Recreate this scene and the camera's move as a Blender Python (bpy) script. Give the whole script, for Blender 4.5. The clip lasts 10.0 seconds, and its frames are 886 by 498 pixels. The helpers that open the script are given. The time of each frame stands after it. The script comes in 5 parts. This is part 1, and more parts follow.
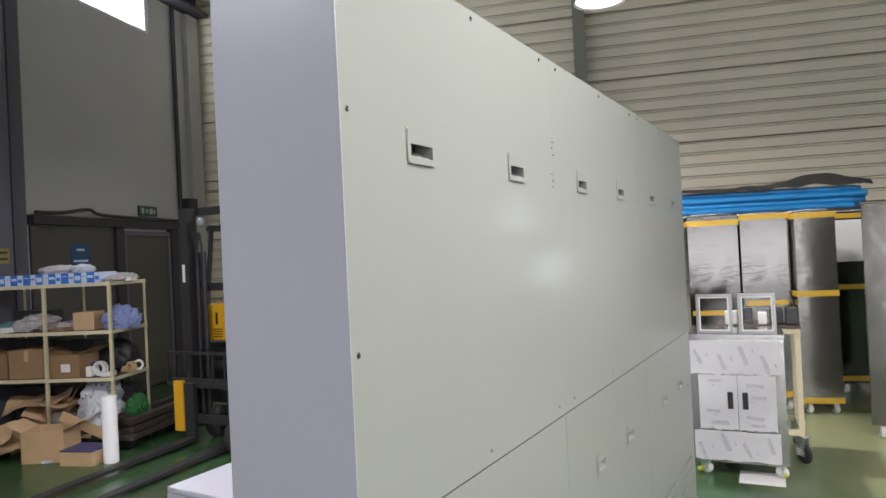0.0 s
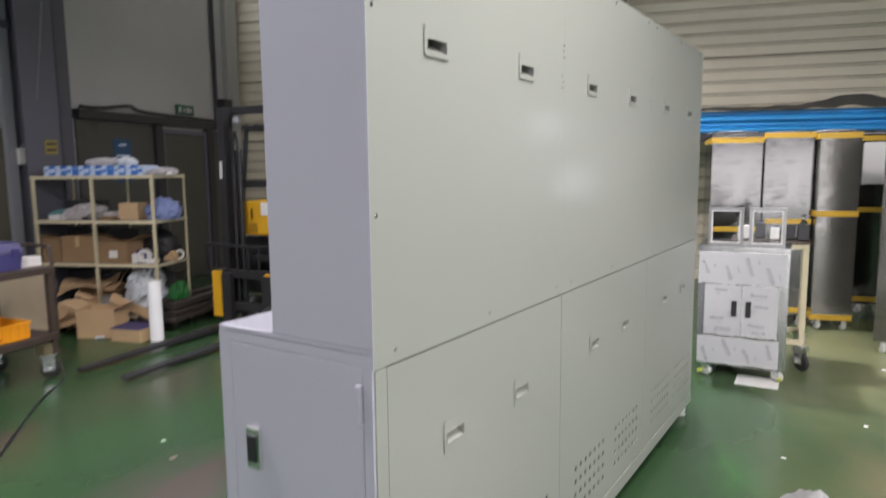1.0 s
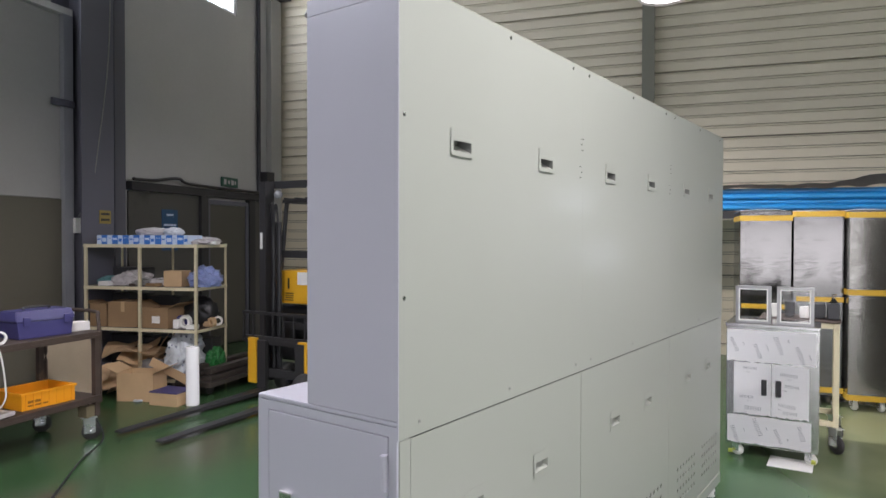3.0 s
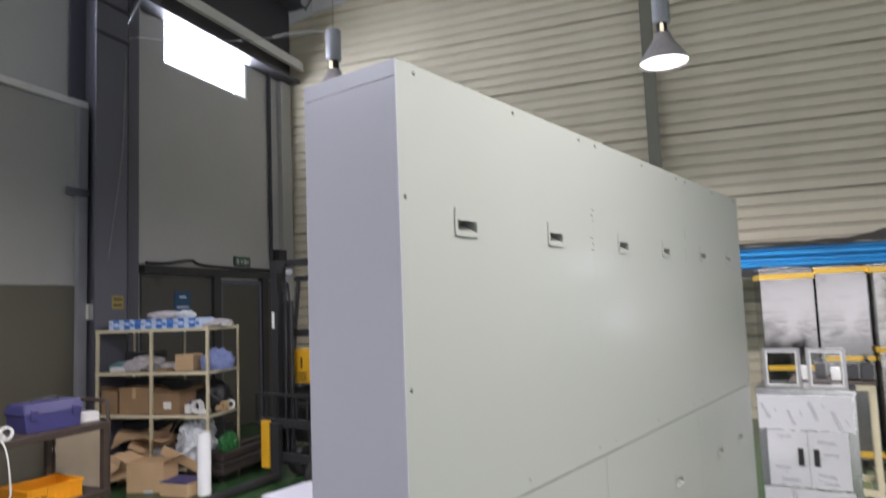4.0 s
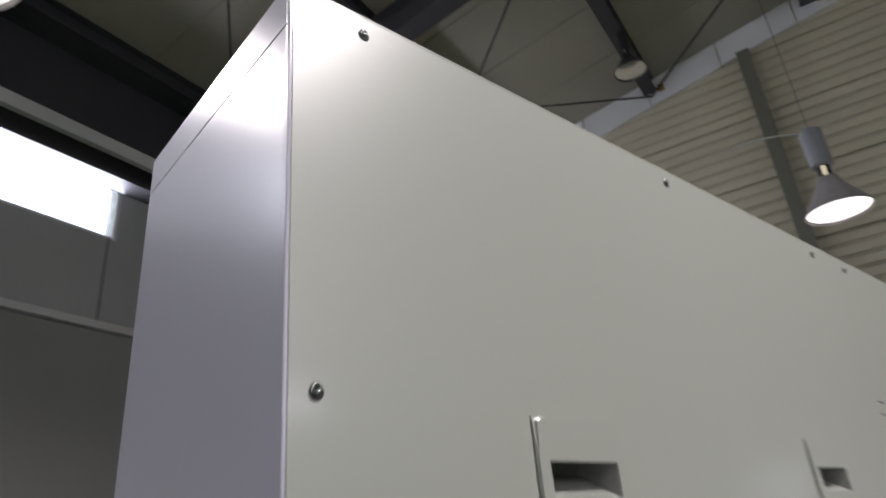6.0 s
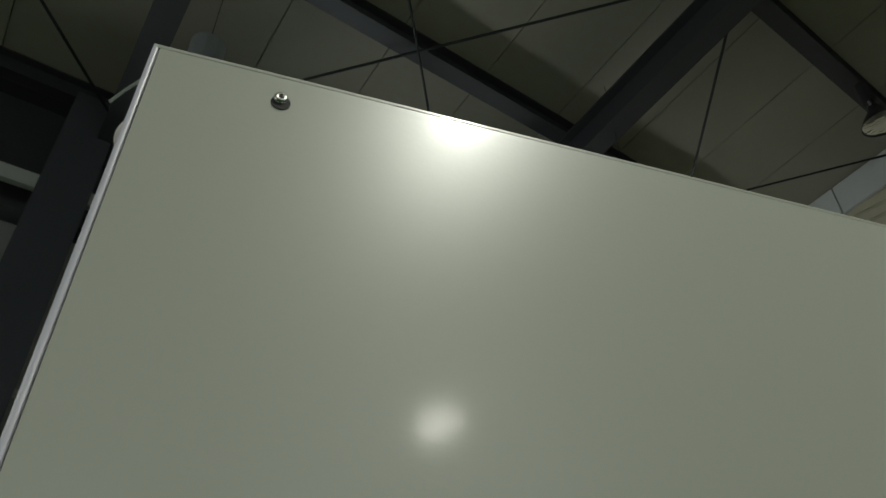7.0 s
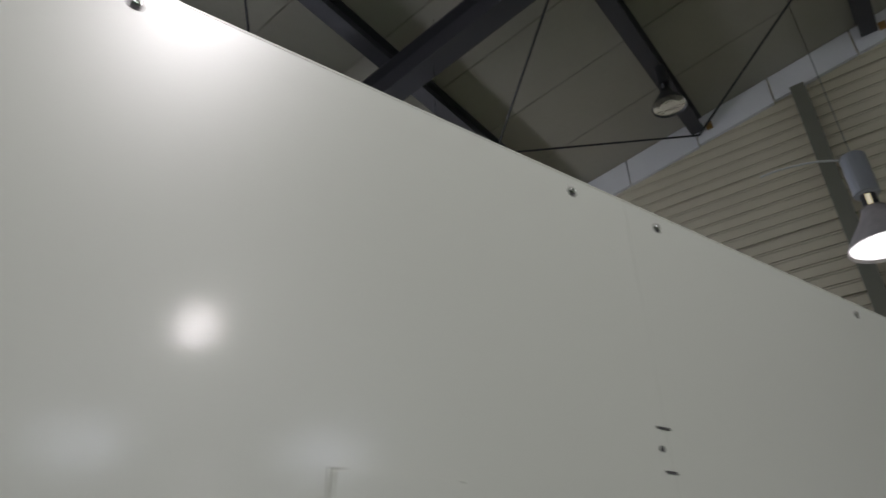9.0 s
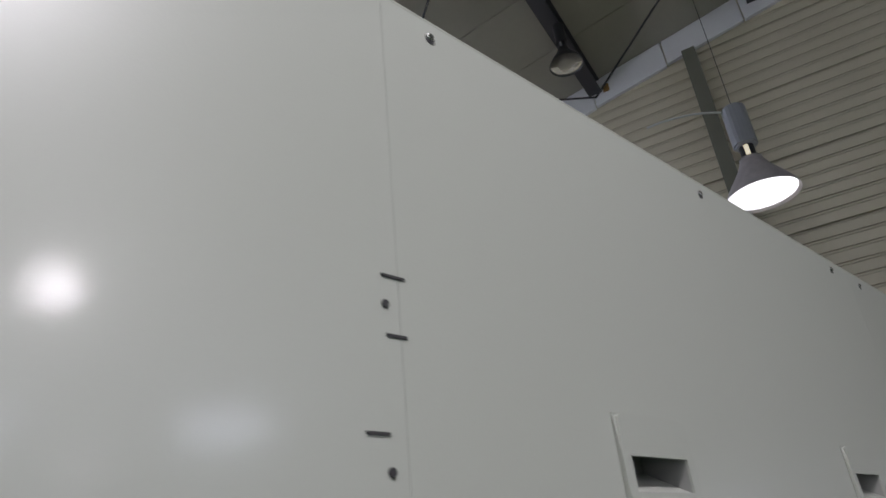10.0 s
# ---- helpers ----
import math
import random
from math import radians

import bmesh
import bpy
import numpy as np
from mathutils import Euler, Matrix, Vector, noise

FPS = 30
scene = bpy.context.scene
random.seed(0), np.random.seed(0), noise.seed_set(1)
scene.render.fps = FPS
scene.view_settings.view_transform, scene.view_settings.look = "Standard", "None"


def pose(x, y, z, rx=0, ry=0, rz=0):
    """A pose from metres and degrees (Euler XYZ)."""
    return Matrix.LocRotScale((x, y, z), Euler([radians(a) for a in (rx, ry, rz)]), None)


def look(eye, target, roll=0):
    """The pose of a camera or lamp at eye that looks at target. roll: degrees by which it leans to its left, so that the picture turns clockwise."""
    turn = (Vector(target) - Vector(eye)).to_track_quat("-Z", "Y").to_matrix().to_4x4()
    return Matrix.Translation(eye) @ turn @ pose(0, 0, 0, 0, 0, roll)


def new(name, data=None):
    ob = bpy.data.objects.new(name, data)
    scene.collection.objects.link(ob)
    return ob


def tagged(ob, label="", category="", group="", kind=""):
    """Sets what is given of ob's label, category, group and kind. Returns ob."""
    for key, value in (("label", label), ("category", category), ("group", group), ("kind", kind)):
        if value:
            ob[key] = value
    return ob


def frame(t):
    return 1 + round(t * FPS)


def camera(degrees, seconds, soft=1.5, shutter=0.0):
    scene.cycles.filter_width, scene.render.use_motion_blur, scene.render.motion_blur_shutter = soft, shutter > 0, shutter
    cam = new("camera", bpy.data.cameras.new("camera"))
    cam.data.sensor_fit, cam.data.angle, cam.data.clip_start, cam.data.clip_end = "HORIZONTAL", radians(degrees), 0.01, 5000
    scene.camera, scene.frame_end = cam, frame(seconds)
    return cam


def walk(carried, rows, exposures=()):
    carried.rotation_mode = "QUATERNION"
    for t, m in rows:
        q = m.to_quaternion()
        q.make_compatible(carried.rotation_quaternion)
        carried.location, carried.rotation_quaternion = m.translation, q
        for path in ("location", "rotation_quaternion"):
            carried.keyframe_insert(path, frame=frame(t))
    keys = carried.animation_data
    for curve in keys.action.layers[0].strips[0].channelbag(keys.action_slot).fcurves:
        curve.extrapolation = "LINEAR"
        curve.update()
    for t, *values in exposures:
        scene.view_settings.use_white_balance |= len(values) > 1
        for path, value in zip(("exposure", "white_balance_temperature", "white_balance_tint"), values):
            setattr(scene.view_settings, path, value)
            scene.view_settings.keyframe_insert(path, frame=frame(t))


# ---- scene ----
cam = camera(68.0, 10.0, soft=1.5, shutter=0.35)
PATH = [
    (0, (-0.868, -0.698, 1.564), (0.857, 0.314, 1.58), -2.8),
    (0.5, (-0.931, -0.705, 1.555), (0.814, 0.271, 1.534), -3.5),
    (1, (-1.038, -0.857, 1.493), (0.623, 0.23, 1.251), -0.6),
    (1.5, (-1.122, -0.945, 1.476), (0.411, 0.252, 1.012), 1.4),
    (2, (-1.176, -0.951, 1.459), (0.356, 0.221, 0.929), 2.7),
    (2.5, (-1.143, -0.93, 1.462), (0.441, 0.234, 1.095), 1.6),
    (2.7, (-1.149, -0.958, 1.523), (0.451, 0.236, 1.398), 0.7),
    (3.8, (-1.097, -0.955, 1.555), (0.528, 0.21, 1.617), -0.8),
    (4, (-1.074, -0.93, 1.576), (0.514, 0.275, 1.75), -2.2),
    (4.5, (-0.918, -0.713, 1.598), (0.597, 0.533, 1.99), -2.3),
    (5, (-0.7, -0.506, 1.649), (0.889, 0.608, 2.129), -3.0),
    (5.2, (-0.593, -0.469, 1.639), (1.021, 0.607, 2.125), -3.5),
    (6.3, (-0.067, -0.283, 1.791), (0.935, 1.138, 2.778), -5.5),
    (6.5, (-0.021, -0.257, 1.831), (0.836, 1.203, 2.895), -4.3),
    (6.7, (0.024, -0.25, 1.853), (0.653, 1.281, 2.976), 0.5),
    (7, (0.066, -0.243, 1.853), (0.604, 1.289, 3.02), -0.8),
    (7.5, (0.065, -0.223, 1.857), (0.544, 1.301, 3.06), -3.1),
    (8, (0.124, -0.226, 1.812), (0.695, 1.295, 2.978), -3.3),
    (8.5, (0.321, -0.308, 1.77), (1.109, 1.191, 2.834), -2.0),
    (9, (0.492, -0.373, 1.732), (1.498, 1.041, 2.727), -1.4),
    (9.5, (0.647, -0.308, 1.724), (1.827, 1.003, 2.666), -3.4),
    (10, (0.764, -0.288, 1.712), (2.003, 0.998, 2.614), -5.7),
]
EXPOSURE = [(0, -0.1, 6330, 17), (2.0, -0.12, 6370, 19), (2.5, -0.12, 6290, 19), (4.0, -0.02, 6220, 19), (5.2, -0.34, 6330, 18), (6.3, -1.27, 6380, 21), (7.0, -1.86, 6650, -1), (7.5, -1.72, 6600, 3), (8.0, -1.58, 6350, 12), (8.5, -1.66, 6360, 15), (9.0, -1.27, 6280, 18), (10, -0.97, 6090, 21)]
walk(cam, [(t, look(eye, target, roll)) for t, eye, target, roll in PATH], EXPOSURE)

# ---- world and large lights ----
world = bpy.data.worlds.new("world")
scene.world = world
world.use_nodes = True
sky = world.node_tree.nodes.new("ShaderNodeTexSky")
sky.sky_type, sky.sun_disc, sky.sun_elevation, sky.sun_rotation = "NISHITA", False, radians(40), radians(200)
world.node_tree.links.new(sky.outputs[0], world.node_tree.nodes["Background"].inputs[0])
world.node_tree.nodes["Background"].inputs[1].default_value = 0.1

# The hall stands turned by 17 degrees against the machine: u along the purlins, v towards the window wall.
B = pose(0, 0, 0, 0, 0, 17)
GABLE, EAVE, BACK, FAR = 8.0, 5.5, -15.0, -13.0
LAMP_WATTS, WINDOW_WATTS, GATE_WATTS, HIGH_WATTS = 126, 125, 300, 40


def roof_z(v):
    return 7.78 - 0.172 * v if v > -4 else 8.468 + 0.172 * (v + 4)


def area_light(name, m, size, watts, colour, size_y=0, shape="DISK"):
    data = bpy.data.lights.new(name, "AREA")
    data.shape, data.size, data.energy, data.color = shape, size, watts, colour
    if size_y:
        data.size_y = size_y
    ob = new(name, data)
    ob.matrix_world = m
    return ob


# ---- materials ----
def material(name, colour, rough=0.5, metal=0.0, vary=0.12, scale=3.0, fine=60.0, bump=0.05, dirt=None, dirt_at=0.62, coat=0.0, rough_vary=0.1, spec=0.5, warp=0.0, coat_rough=0.17):
    m = bpy.data.materials.new(name)
    m.use_nodes = True
    n, l = m.node_tree.nodes, m.node_tree.links
    p = n["Principled BSDF"]
    co = n.new("ShaderNodeTexCoord")
    big, small = n.new("ShaderNodeTexNoise"), n.new("ShaderNodeTexNoise")
    for tex, sc, det in ((big, scale, 5), (small, fine, 4)):
        tex.inputs["Scale"].default_value, tex.inputs["Detail"].default_value = sc, det
        l.new(co.outputs["Object"], tex.inputs["Vector"])
    info = n.new("ShaderNodeObjectInfo")
    add = n.new("ShaderNodeMath")
    add.operation = "MULTIPLY_ADD"
    add.inputs[1].default_value = 0.3
    l.new(small.outputs["Fac"], add.inputs[0])
    l.new(big.outputs["Fac"], add.inputs[2])
    jit = n.new("ShaderNodeMath")
    jit.operation = "MULTIPLY_ADD"
    jit.inputs[1].default_value = 0.25
    l.new(info.outputs["Random"], jit.inputs[0])
    l.new(add.outputs[0], jit.inputs[2])
    ramp = n.new("ShaderNodeMapRange")
    ramp.clamp = False
    ramp.inputs["From Min"].default_value, ramp.inputs["From Max"].default_value = 0.35, 1.2
    ramp.inputs["To Min"].default_value, ramp.inputs["To Max"].default_value = 1 - vary, 1 + vary
    l.new(jit.outputs[0], ramp.inputs["Value"])
    mul = n.new("ShaderNodeVectorMath")
    mul.operation = "SCALE"
    mul.inputs[0].default_value = colour[:3]
    l.new(ramp.outputs[0], mul.inputs["Scale"])
    out = mul.outputs[0]
    if dirt:
        patch = n.new("ShaderNodeTexNoise")
        patch.inputs["Scale"].default_value, patch.inputs["Detail"].default_value, patch.inputs["Roughness"].default_value = scale * 0.45, 7, 0.65
        l.new(co.outputs["Object"], patch.inputs["Vector"])
        edge = n.new("ShaderNodeMapRange")
        edge.interpolation_type = "SMOOTHSTEP"
        edge.inputs["From Min"].default_value, edge.inputs["From Max"].default_value = dirt_at - 0.06, dirt_at + 0.1
        l.new(patch.outputs["Fac"], edge.inputs["Value"])
        mix = n.new("ShaderNodeMix")
        mix.data_type = "RGBA"
        l.new(edge.outputs[0], mix.inputs["Factor"])
        l.new(out, mix.inputs["A"])
        mix.inputs["B"].default_value = (*dirt, 1)
        out = mix.outputs["Result"]
    l.new(out, p.inputs["Base Color"])
    rr = n.new("ShaderNodeMapRange")
    rr.inputs["To Min"].default_value, rr.inputs["To Max"].default_value = max(rough - rough_vary, 0.03), min(rough + rough_vary, 1)
    l.new(big.outputs["Fac"], rr.inputs["Value"])
    l.new(rr.outputs[0], p.inputs["Roughness"])
    p.inputs["Metallic"].default_value = metal
    p.inputs["Specular IOR Level"].default_value = spec
    p.inputs["Coat Weight"].default_value = coat
    p.inputs["Coat Roughness"].default_value = coat_rough
    if bump:
        b = n.new("ShaderNodeBump")
        b.inputs["Strength"].default_value, b.inputs["Distance"].default_value = bump, 0.01
        l.new(small.outputs["Fac"], b.inputs["Height"])
        l.new(b.outputs[0], p.inputs["Normal"])
        if coat:
            l.new(b.outputs[0], p.inputs["Coat Normal"])
        if warp:
            wave, wb = n.new("ShaderNodeTexNoise"), n.new("ShaderNodeBump")
            wave.inputs["Scale"].default_value, wave.inputs["Detail"].default_value = 2.6, 1.5
            l.new(co.outputs["Object"], wave.inputs["Vector"])
            wb.inputs["Strength"].default_value, wb.inputs["Distance"].default_value = 1.0, warp
            l.new(wave.outputs["Fac"], wb.inputs["Height"])
            l.new(wb.outputs[0], b.inputs["Normal"])
    return m


def glow(name, colour, strength):
    m = bpy.data.materials.new(name)
    m.use_nodes = True
    p = m.node_tree.nodes["Principled BSDF"]
    p.inputs["Base Color"].default_value = (*colour, 1)
    p.inputs["Emission Color"].default_value = (*colour, 1)
    p.inputs["Emission Strength"].default_value = strength
    return m


def glass(name, colour, rough=0.02):
    m = bpy.data.materials.new(name)
    m.use_nodes = True
    p = m.node_tree.nodes["Principled BSDF"]
    p.inputs["Base Color"].default_value = (*colour, 1)
    p.inputs["Roughness"].default_value = rough
    p.inputs["Transmission Weight"].default_value = 1.0
    p.inputs["IOR"].default_value = 1.3
    return m


IVORY = material("ivory_paint", (0.302, 0.317, 0.277), 0.36, vary=0.04, scale=1.2, fine=320, bump=0.014, warp=0.0004, rough_vary=0.06, coat=0.22, coat_rough=0.11)
LILAC = material("lilac_paint", (0.40, 0.397, 0.455), 0.3, vary=0.03, scale=1.5, fine=330, bump=0.015, warp=0.0007, rough_vary=0.04, coat=0.3)
INSIDE = material("inner_steel", (0.10, 0.10, 0.10), 0.5, metal=0.3)
DARK_GAP = material("dark_inside", (0.015, 0.015, 0.015), 0.8)
SCREW = material("zinc_screw", (0.5, 0.5, 0.49), 0.2, metal=1.0, vary=0.2, fine=900)
# on the upper pull cups this grey puts the recess shade into the colour
CUP = material("pull_cup_grey", (0.22, 0.222, 0.21), 0.3, vary=0.1)
BLACK = material("black_plastic", (0.018, 0.018, 0.02), 0.35, vary=0.2)
CHROME = material("chrome", (0.82, 0.82, 0.83), 0.28, metal=1.0, vary=0.05)
WHITE_PLASTIC = material("white_plastic", (0.75, 0.75, 0.71), 0.4, vary=0.08)
RUBBER = material("black_rubber", (0.025, 0.024, 0.023), 0.7, vary=0.25)
FLOOR = material("green_epoxy", (0.036, 0.083, 0.034), 0.26, vary=0.22, scale=0.9, fine=14, bump=0.0, rough_vary=0.03)
DOOR_GREY = material("grey_door_panel", (0.31, 0.305, 0.285), 0.6, vary=0.1, scale=0.7, fine=25, dirt=(0.25, 0.244, 0.22), dirt_at=0.62)
PACKING = material("packing_sheet", (0.70, 0.70, 0.71), 0.35, vary=0.06, scale=5, bump=0.03)
DULL_STAINLESS = material("dull_stainless", (0.34, 0.34, 0.335), 0.3, metal=1.0, vary=0.1)
WALL_PALE = material("pale_panel_wall", (0.42, 0.415, 0.395), 0.6, vary=0.1, scale=0.7, fine=25, dirt=(0.28, 0.275, 0.25), dirt_at=0.66)
SIDING = material("cream_siding", (0.66, 0.595, 0.445), 0.5, vary=0.1, scale=1.0, fine=12, bump=0.03, dirt=(0.48, 0.43, 0.31), dirt_at=0.64)
WALL = material("grey_panel_wall", (0.37, 0.365, 0.335), 0.6, vary=0.08, scale=0.7, fine=25, dirt=(0.24, 0.23, 0.2), dirt_at=0.64)
WALL_LOW = material("olive_panel", (0.105, 0.096, 0.07), 0.6, vary=0.1, scale=0.8, fine=25, dirt=(0.06, 0.055, 0.042), dirt_at=0.64)
ROOF = material("roof_panel", (0.38, 0.35, 0.285), 0.65, vary=0.12, scale=0.6, fine=14)
INSULATION = material("white_insulation_board", (0.84, 0.83, 0.83), 0.5, vary=0.06, scale=2.0, fine=20, dirt=(0.45, 0.3, 0.16), dirt_at=0.7)
FLASHING = material("white_flashing", (0.68, 0.67, 0.64), 0.55, vary=0.1, scale=1.4, dirt=(0.4, 0.26, 0.13), dirt_at=0.66)
STEEL_DARK = material("dark_steel", (0.035, 0.034, 0.036), 0.5, metal=0.2, vary=0.2)
STEEL_BEAM = material("dark_beam_steel", (0.062, 0.059, 0.066), 0.5, metal=0.1, vary=0.2, scale=1.5)
STEEL_LILAC = material("column_steel", (0.1, 0.1, 0.122), 0.5, vary=0.15, scale=1.2)
CREAM = material("cream_enamel", (0.62, 0.56, 0.38), 0.45, vary=0.12, dirt=(0.32, 0.24, 0.13), dirt_at=0.64, scale=5)
BRASS = material("dull_brass_bracket", (0.24, 0.2, 0.125), 0.45, metal=0.4, vary=0.2)
PALLET = material("worn_dark_steel", (0.075, 0.062, 0.055), 0.55, metal=0.3, vary=0.3, scale=4, fine=40, dirt=(0.15, 0.12, 0.1), dirt_at=0.6)
BOARD = material("pale_dull_board", (0.36, 0.295, 0.21), 0.75, vary=0.15, scale=4, dirt=(0.14, 0.11, 0.08), dirt_at=0.62)
CARTON = material("brown_carton", (0.29, 0.183, 0.095), 0.8, vary=0.18, scale=5, fine=90)
CARTON_PALE = material("pale_carton", (0.52, 0.36, 0.20), 0.8, vary=0.12, scale=5, fine=90)
PAPER_BROWN = material("kraft_paper", (0.58, 0.40, 0.23), 0.75, vary=0.2, scale=6)
PAPER = material("white_paper", (0.78, 0.77, 0.74), 0.7, vary=0.06)
BLUE_BOX = material("blue_box", (0.04, 0.17, 0.55), 0.4, vary=0.15)
PALE_BOX = material("pale_blue_box", (0.52, 0.62, 0.78), 0.4, vary=0.1)
BLUE_BAG = material("blue_plastic_bag", (0.22, 0.27, 0.50), 0.3, vary=0.25, scale=9)
PALE_BAG = material("clear_plastic_bag", (0.50, 0.47, 0.47), 0.25, vary=0.3, scale=9)
GREEN_BAG = material("green_plastic_bag", (0.02, 0.15, 0.035), 0.3, vary=0.25, scale=9)
WHITE_BAG = material("white_woven_bag", (0.62, 0.65, 0.68), 0.45, vary=0.2, scale=8)
FILM = material("white_film", (0.94, 0.94, 0.95), 0.22, vary=0.04, scale=4, bump=0.02)
FILM_PRINT = material("grey_print", (0.27, 0.27, 0.3), 0.5)
STAINLESS = material("brushed_stainless", (0.56, 0.56, 0.55), 0.24, metal=1.0, vary=0.08, scale=1.8, fine=45, bump=0.03, rough_vary=0.1)
WRAPPED = material("wrapped_stainless", (0.115, 0.113, 0.108), 0.12, metal=1.0, vary=0.1, scale=2.2, fine=30, bump=0.03, rough_vary=0.06, coat=0.4, coat_rough=0.06)
PLAIN_DARK = material("dark_grey_wall", (0.10, 0.10, 0.095), 0.6, vary=0.1, scale=0.7)
GREY_STEEL = material("grey_steel_cabinet", (0.20, 0.195, 0.175), 0.24, metal=0.85, vary=0.15, scale=1.5, fine=40, coat=0.8, coat_rough=0.07)
TAPE = material("yellow_tape", (0.58, 0.36, 0.03), 0.35, vary=0.1)
YELLOW = material("yellow_enamel", (0.72, 0.39, 0.02), 0.4, vary=0.12, scale=4, dirt=(0.25, 0.15, 0.05), dirt_at=0.68)
ORANGE = material("orange_plastic", (0.80, 0.33, 0.01), 0.4, vary=0.08)
PURPLE = material("purple_plastic", (0.055, 0.052, 0.17), 0.4, vary=0.08)
RUST = material("rusty_steel", (0.07, 0.05, 0.04), 0.6, metal=0.2, vary=0.35, scale=4, fine=40, dirt=(0.15, 0.095, 0.06), dirt_at=0.6)
PIPE_BLUE = material("blue_tube", (0.02, 0.27, 0.62), 0.35, vary=0.18, scale=4)
TARP = material("grey_tarp", (0.12, 0.115, 0.10), 0.7, vary=0.25, scale=5)
SIGN_GREEN = material("exit_sign_green", (0.015, 0.075, 0.045), 0.4)
SIGN_BLUE = material("blue_poster", (0.02, 0.075, 0.17), 0.5, vary=0.3, scale=9)
SIGN_YELLOW = material("yellow_label", (0.28, 0.21, 0.05), 0.5)
LAMP_METAL = material("lamp_reflector", (0.4, 0.37, 0.36), 0.4, vary=0.3, scale=14)
BALLAST = material("lamp_ballast", (0.35, 0.36, 0.38), 0.45, metal=0.3)
LAMP_GLOW = glow("lamp_light", (1.0, 0.97, 0.92), 3.6)
SKY_GLOW = glow("daylight", (0.86, 0.93, 1.0), 7.0)
GATE_GLOW = glow("gate_daylight", (0.95, 0.97, 1.0), 0.9)
CLIP_GLOW = glow("clip_glow", (1.0, 0.9, 0.6), 1.0)
GLASS = glass("pane_glass", (0.9, 0.95, 0.95))
CLEAR = glass("clear_acrylic", (0.95, 0.96, 0.95), 0.04)


def crinkle(m, strength):
    """Clear stretch film over a surface: a coat with short creases running across."""
    n, l = m.node_tree.nodes, m.node_tree.links
    co, place, crease, where, mul, b = [n.new("ShaderNode" + k) for k in ("TexCoord", "Mapping", "TexNoise", "TexNoise", "Math", "Bump")]
    place.inputs["Scale"].default_value, place.inputs["Rotation"].default_value = (4, 4, 17), (0.2, 0, 0)
    crease.inputs["Scale"].default_value, crease.inputs["Detail"].default_value, crease.inputs["Distortion"].default_value = 1.0, 3, 1.4
    where.inputs["Scale"].default_value = 2.6
    only = n.new("ShaderNodeMapRange")
    only.inputs["From Min"].default_value, only.inputs["From Max"].default_value = 0.5, 0.72
    l.new(where.outputs["Fac"], only.inputs["Value"])
    mul.operation = "MULTIPLY"
    l.new(co.outputs["Object"], place.inputs["Vector"])
    l.new(place.outputs[0], crease.inputs["Vector"])
    l.new(co.outputs["Object"], where.inputs["Vector"])
    l.new(crease.outputs["Fac"], mul.inputs[0])
    l.new(only.outputs[0], mul.inputs[1])
    b.inputs["Strength"].default_value, b.inputs["Distance"].default_value = strength, 0.02
    l.new(mul.outputs[0], b.inputs["Height"])
    p = n["Principled BSDF"]
    l.new(b.outputs[0], p.inputs["Coat Normal"])
    soft = n.new("ShaderNodeBump")
    soft.inputs["Strength"].default_value, soft.inputs["Distance"].default_value = strength * 0.16, 0.02
    l.new(mul.outputs[0], soft.inputs["Height"])
    l.new(soft.outputs[0], p.inputs["Normal"])


crinkle(WRAPPED, 0.5)
crinkle(GREY_STEEL, 0.5)


def soft_patch(m, centre, size, colour, amount):
    """A soft-edged patch of another colour, for wear and for painted sheen, in the object's own metres."""
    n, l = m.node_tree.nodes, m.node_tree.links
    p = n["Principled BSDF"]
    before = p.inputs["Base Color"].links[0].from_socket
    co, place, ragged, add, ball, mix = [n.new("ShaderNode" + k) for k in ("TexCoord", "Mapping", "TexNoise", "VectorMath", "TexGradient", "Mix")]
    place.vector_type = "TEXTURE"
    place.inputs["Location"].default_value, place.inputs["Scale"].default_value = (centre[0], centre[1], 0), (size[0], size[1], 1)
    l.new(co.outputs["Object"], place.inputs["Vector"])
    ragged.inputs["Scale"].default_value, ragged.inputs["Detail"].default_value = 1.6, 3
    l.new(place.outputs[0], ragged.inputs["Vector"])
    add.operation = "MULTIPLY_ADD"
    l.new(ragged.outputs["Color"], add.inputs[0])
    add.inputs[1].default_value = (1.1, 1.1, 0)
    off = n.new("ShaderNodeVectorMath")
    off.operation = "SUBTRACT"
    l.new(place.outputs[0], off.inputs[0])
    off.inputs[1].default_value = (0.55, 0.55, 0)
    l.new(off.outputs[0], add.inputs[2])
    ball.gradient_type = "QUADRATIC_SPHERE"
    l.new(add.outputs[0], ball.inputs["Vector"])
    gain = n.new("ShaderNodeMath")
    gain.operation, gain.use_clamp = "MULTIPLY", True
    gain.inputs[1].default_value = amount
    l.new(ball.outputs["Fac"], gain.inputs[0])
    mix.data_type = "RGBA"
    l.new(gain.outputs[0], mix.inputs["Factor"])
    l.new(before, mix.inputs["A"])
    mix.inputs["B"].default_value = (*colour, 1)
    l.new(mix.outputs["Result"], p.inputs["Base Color"])


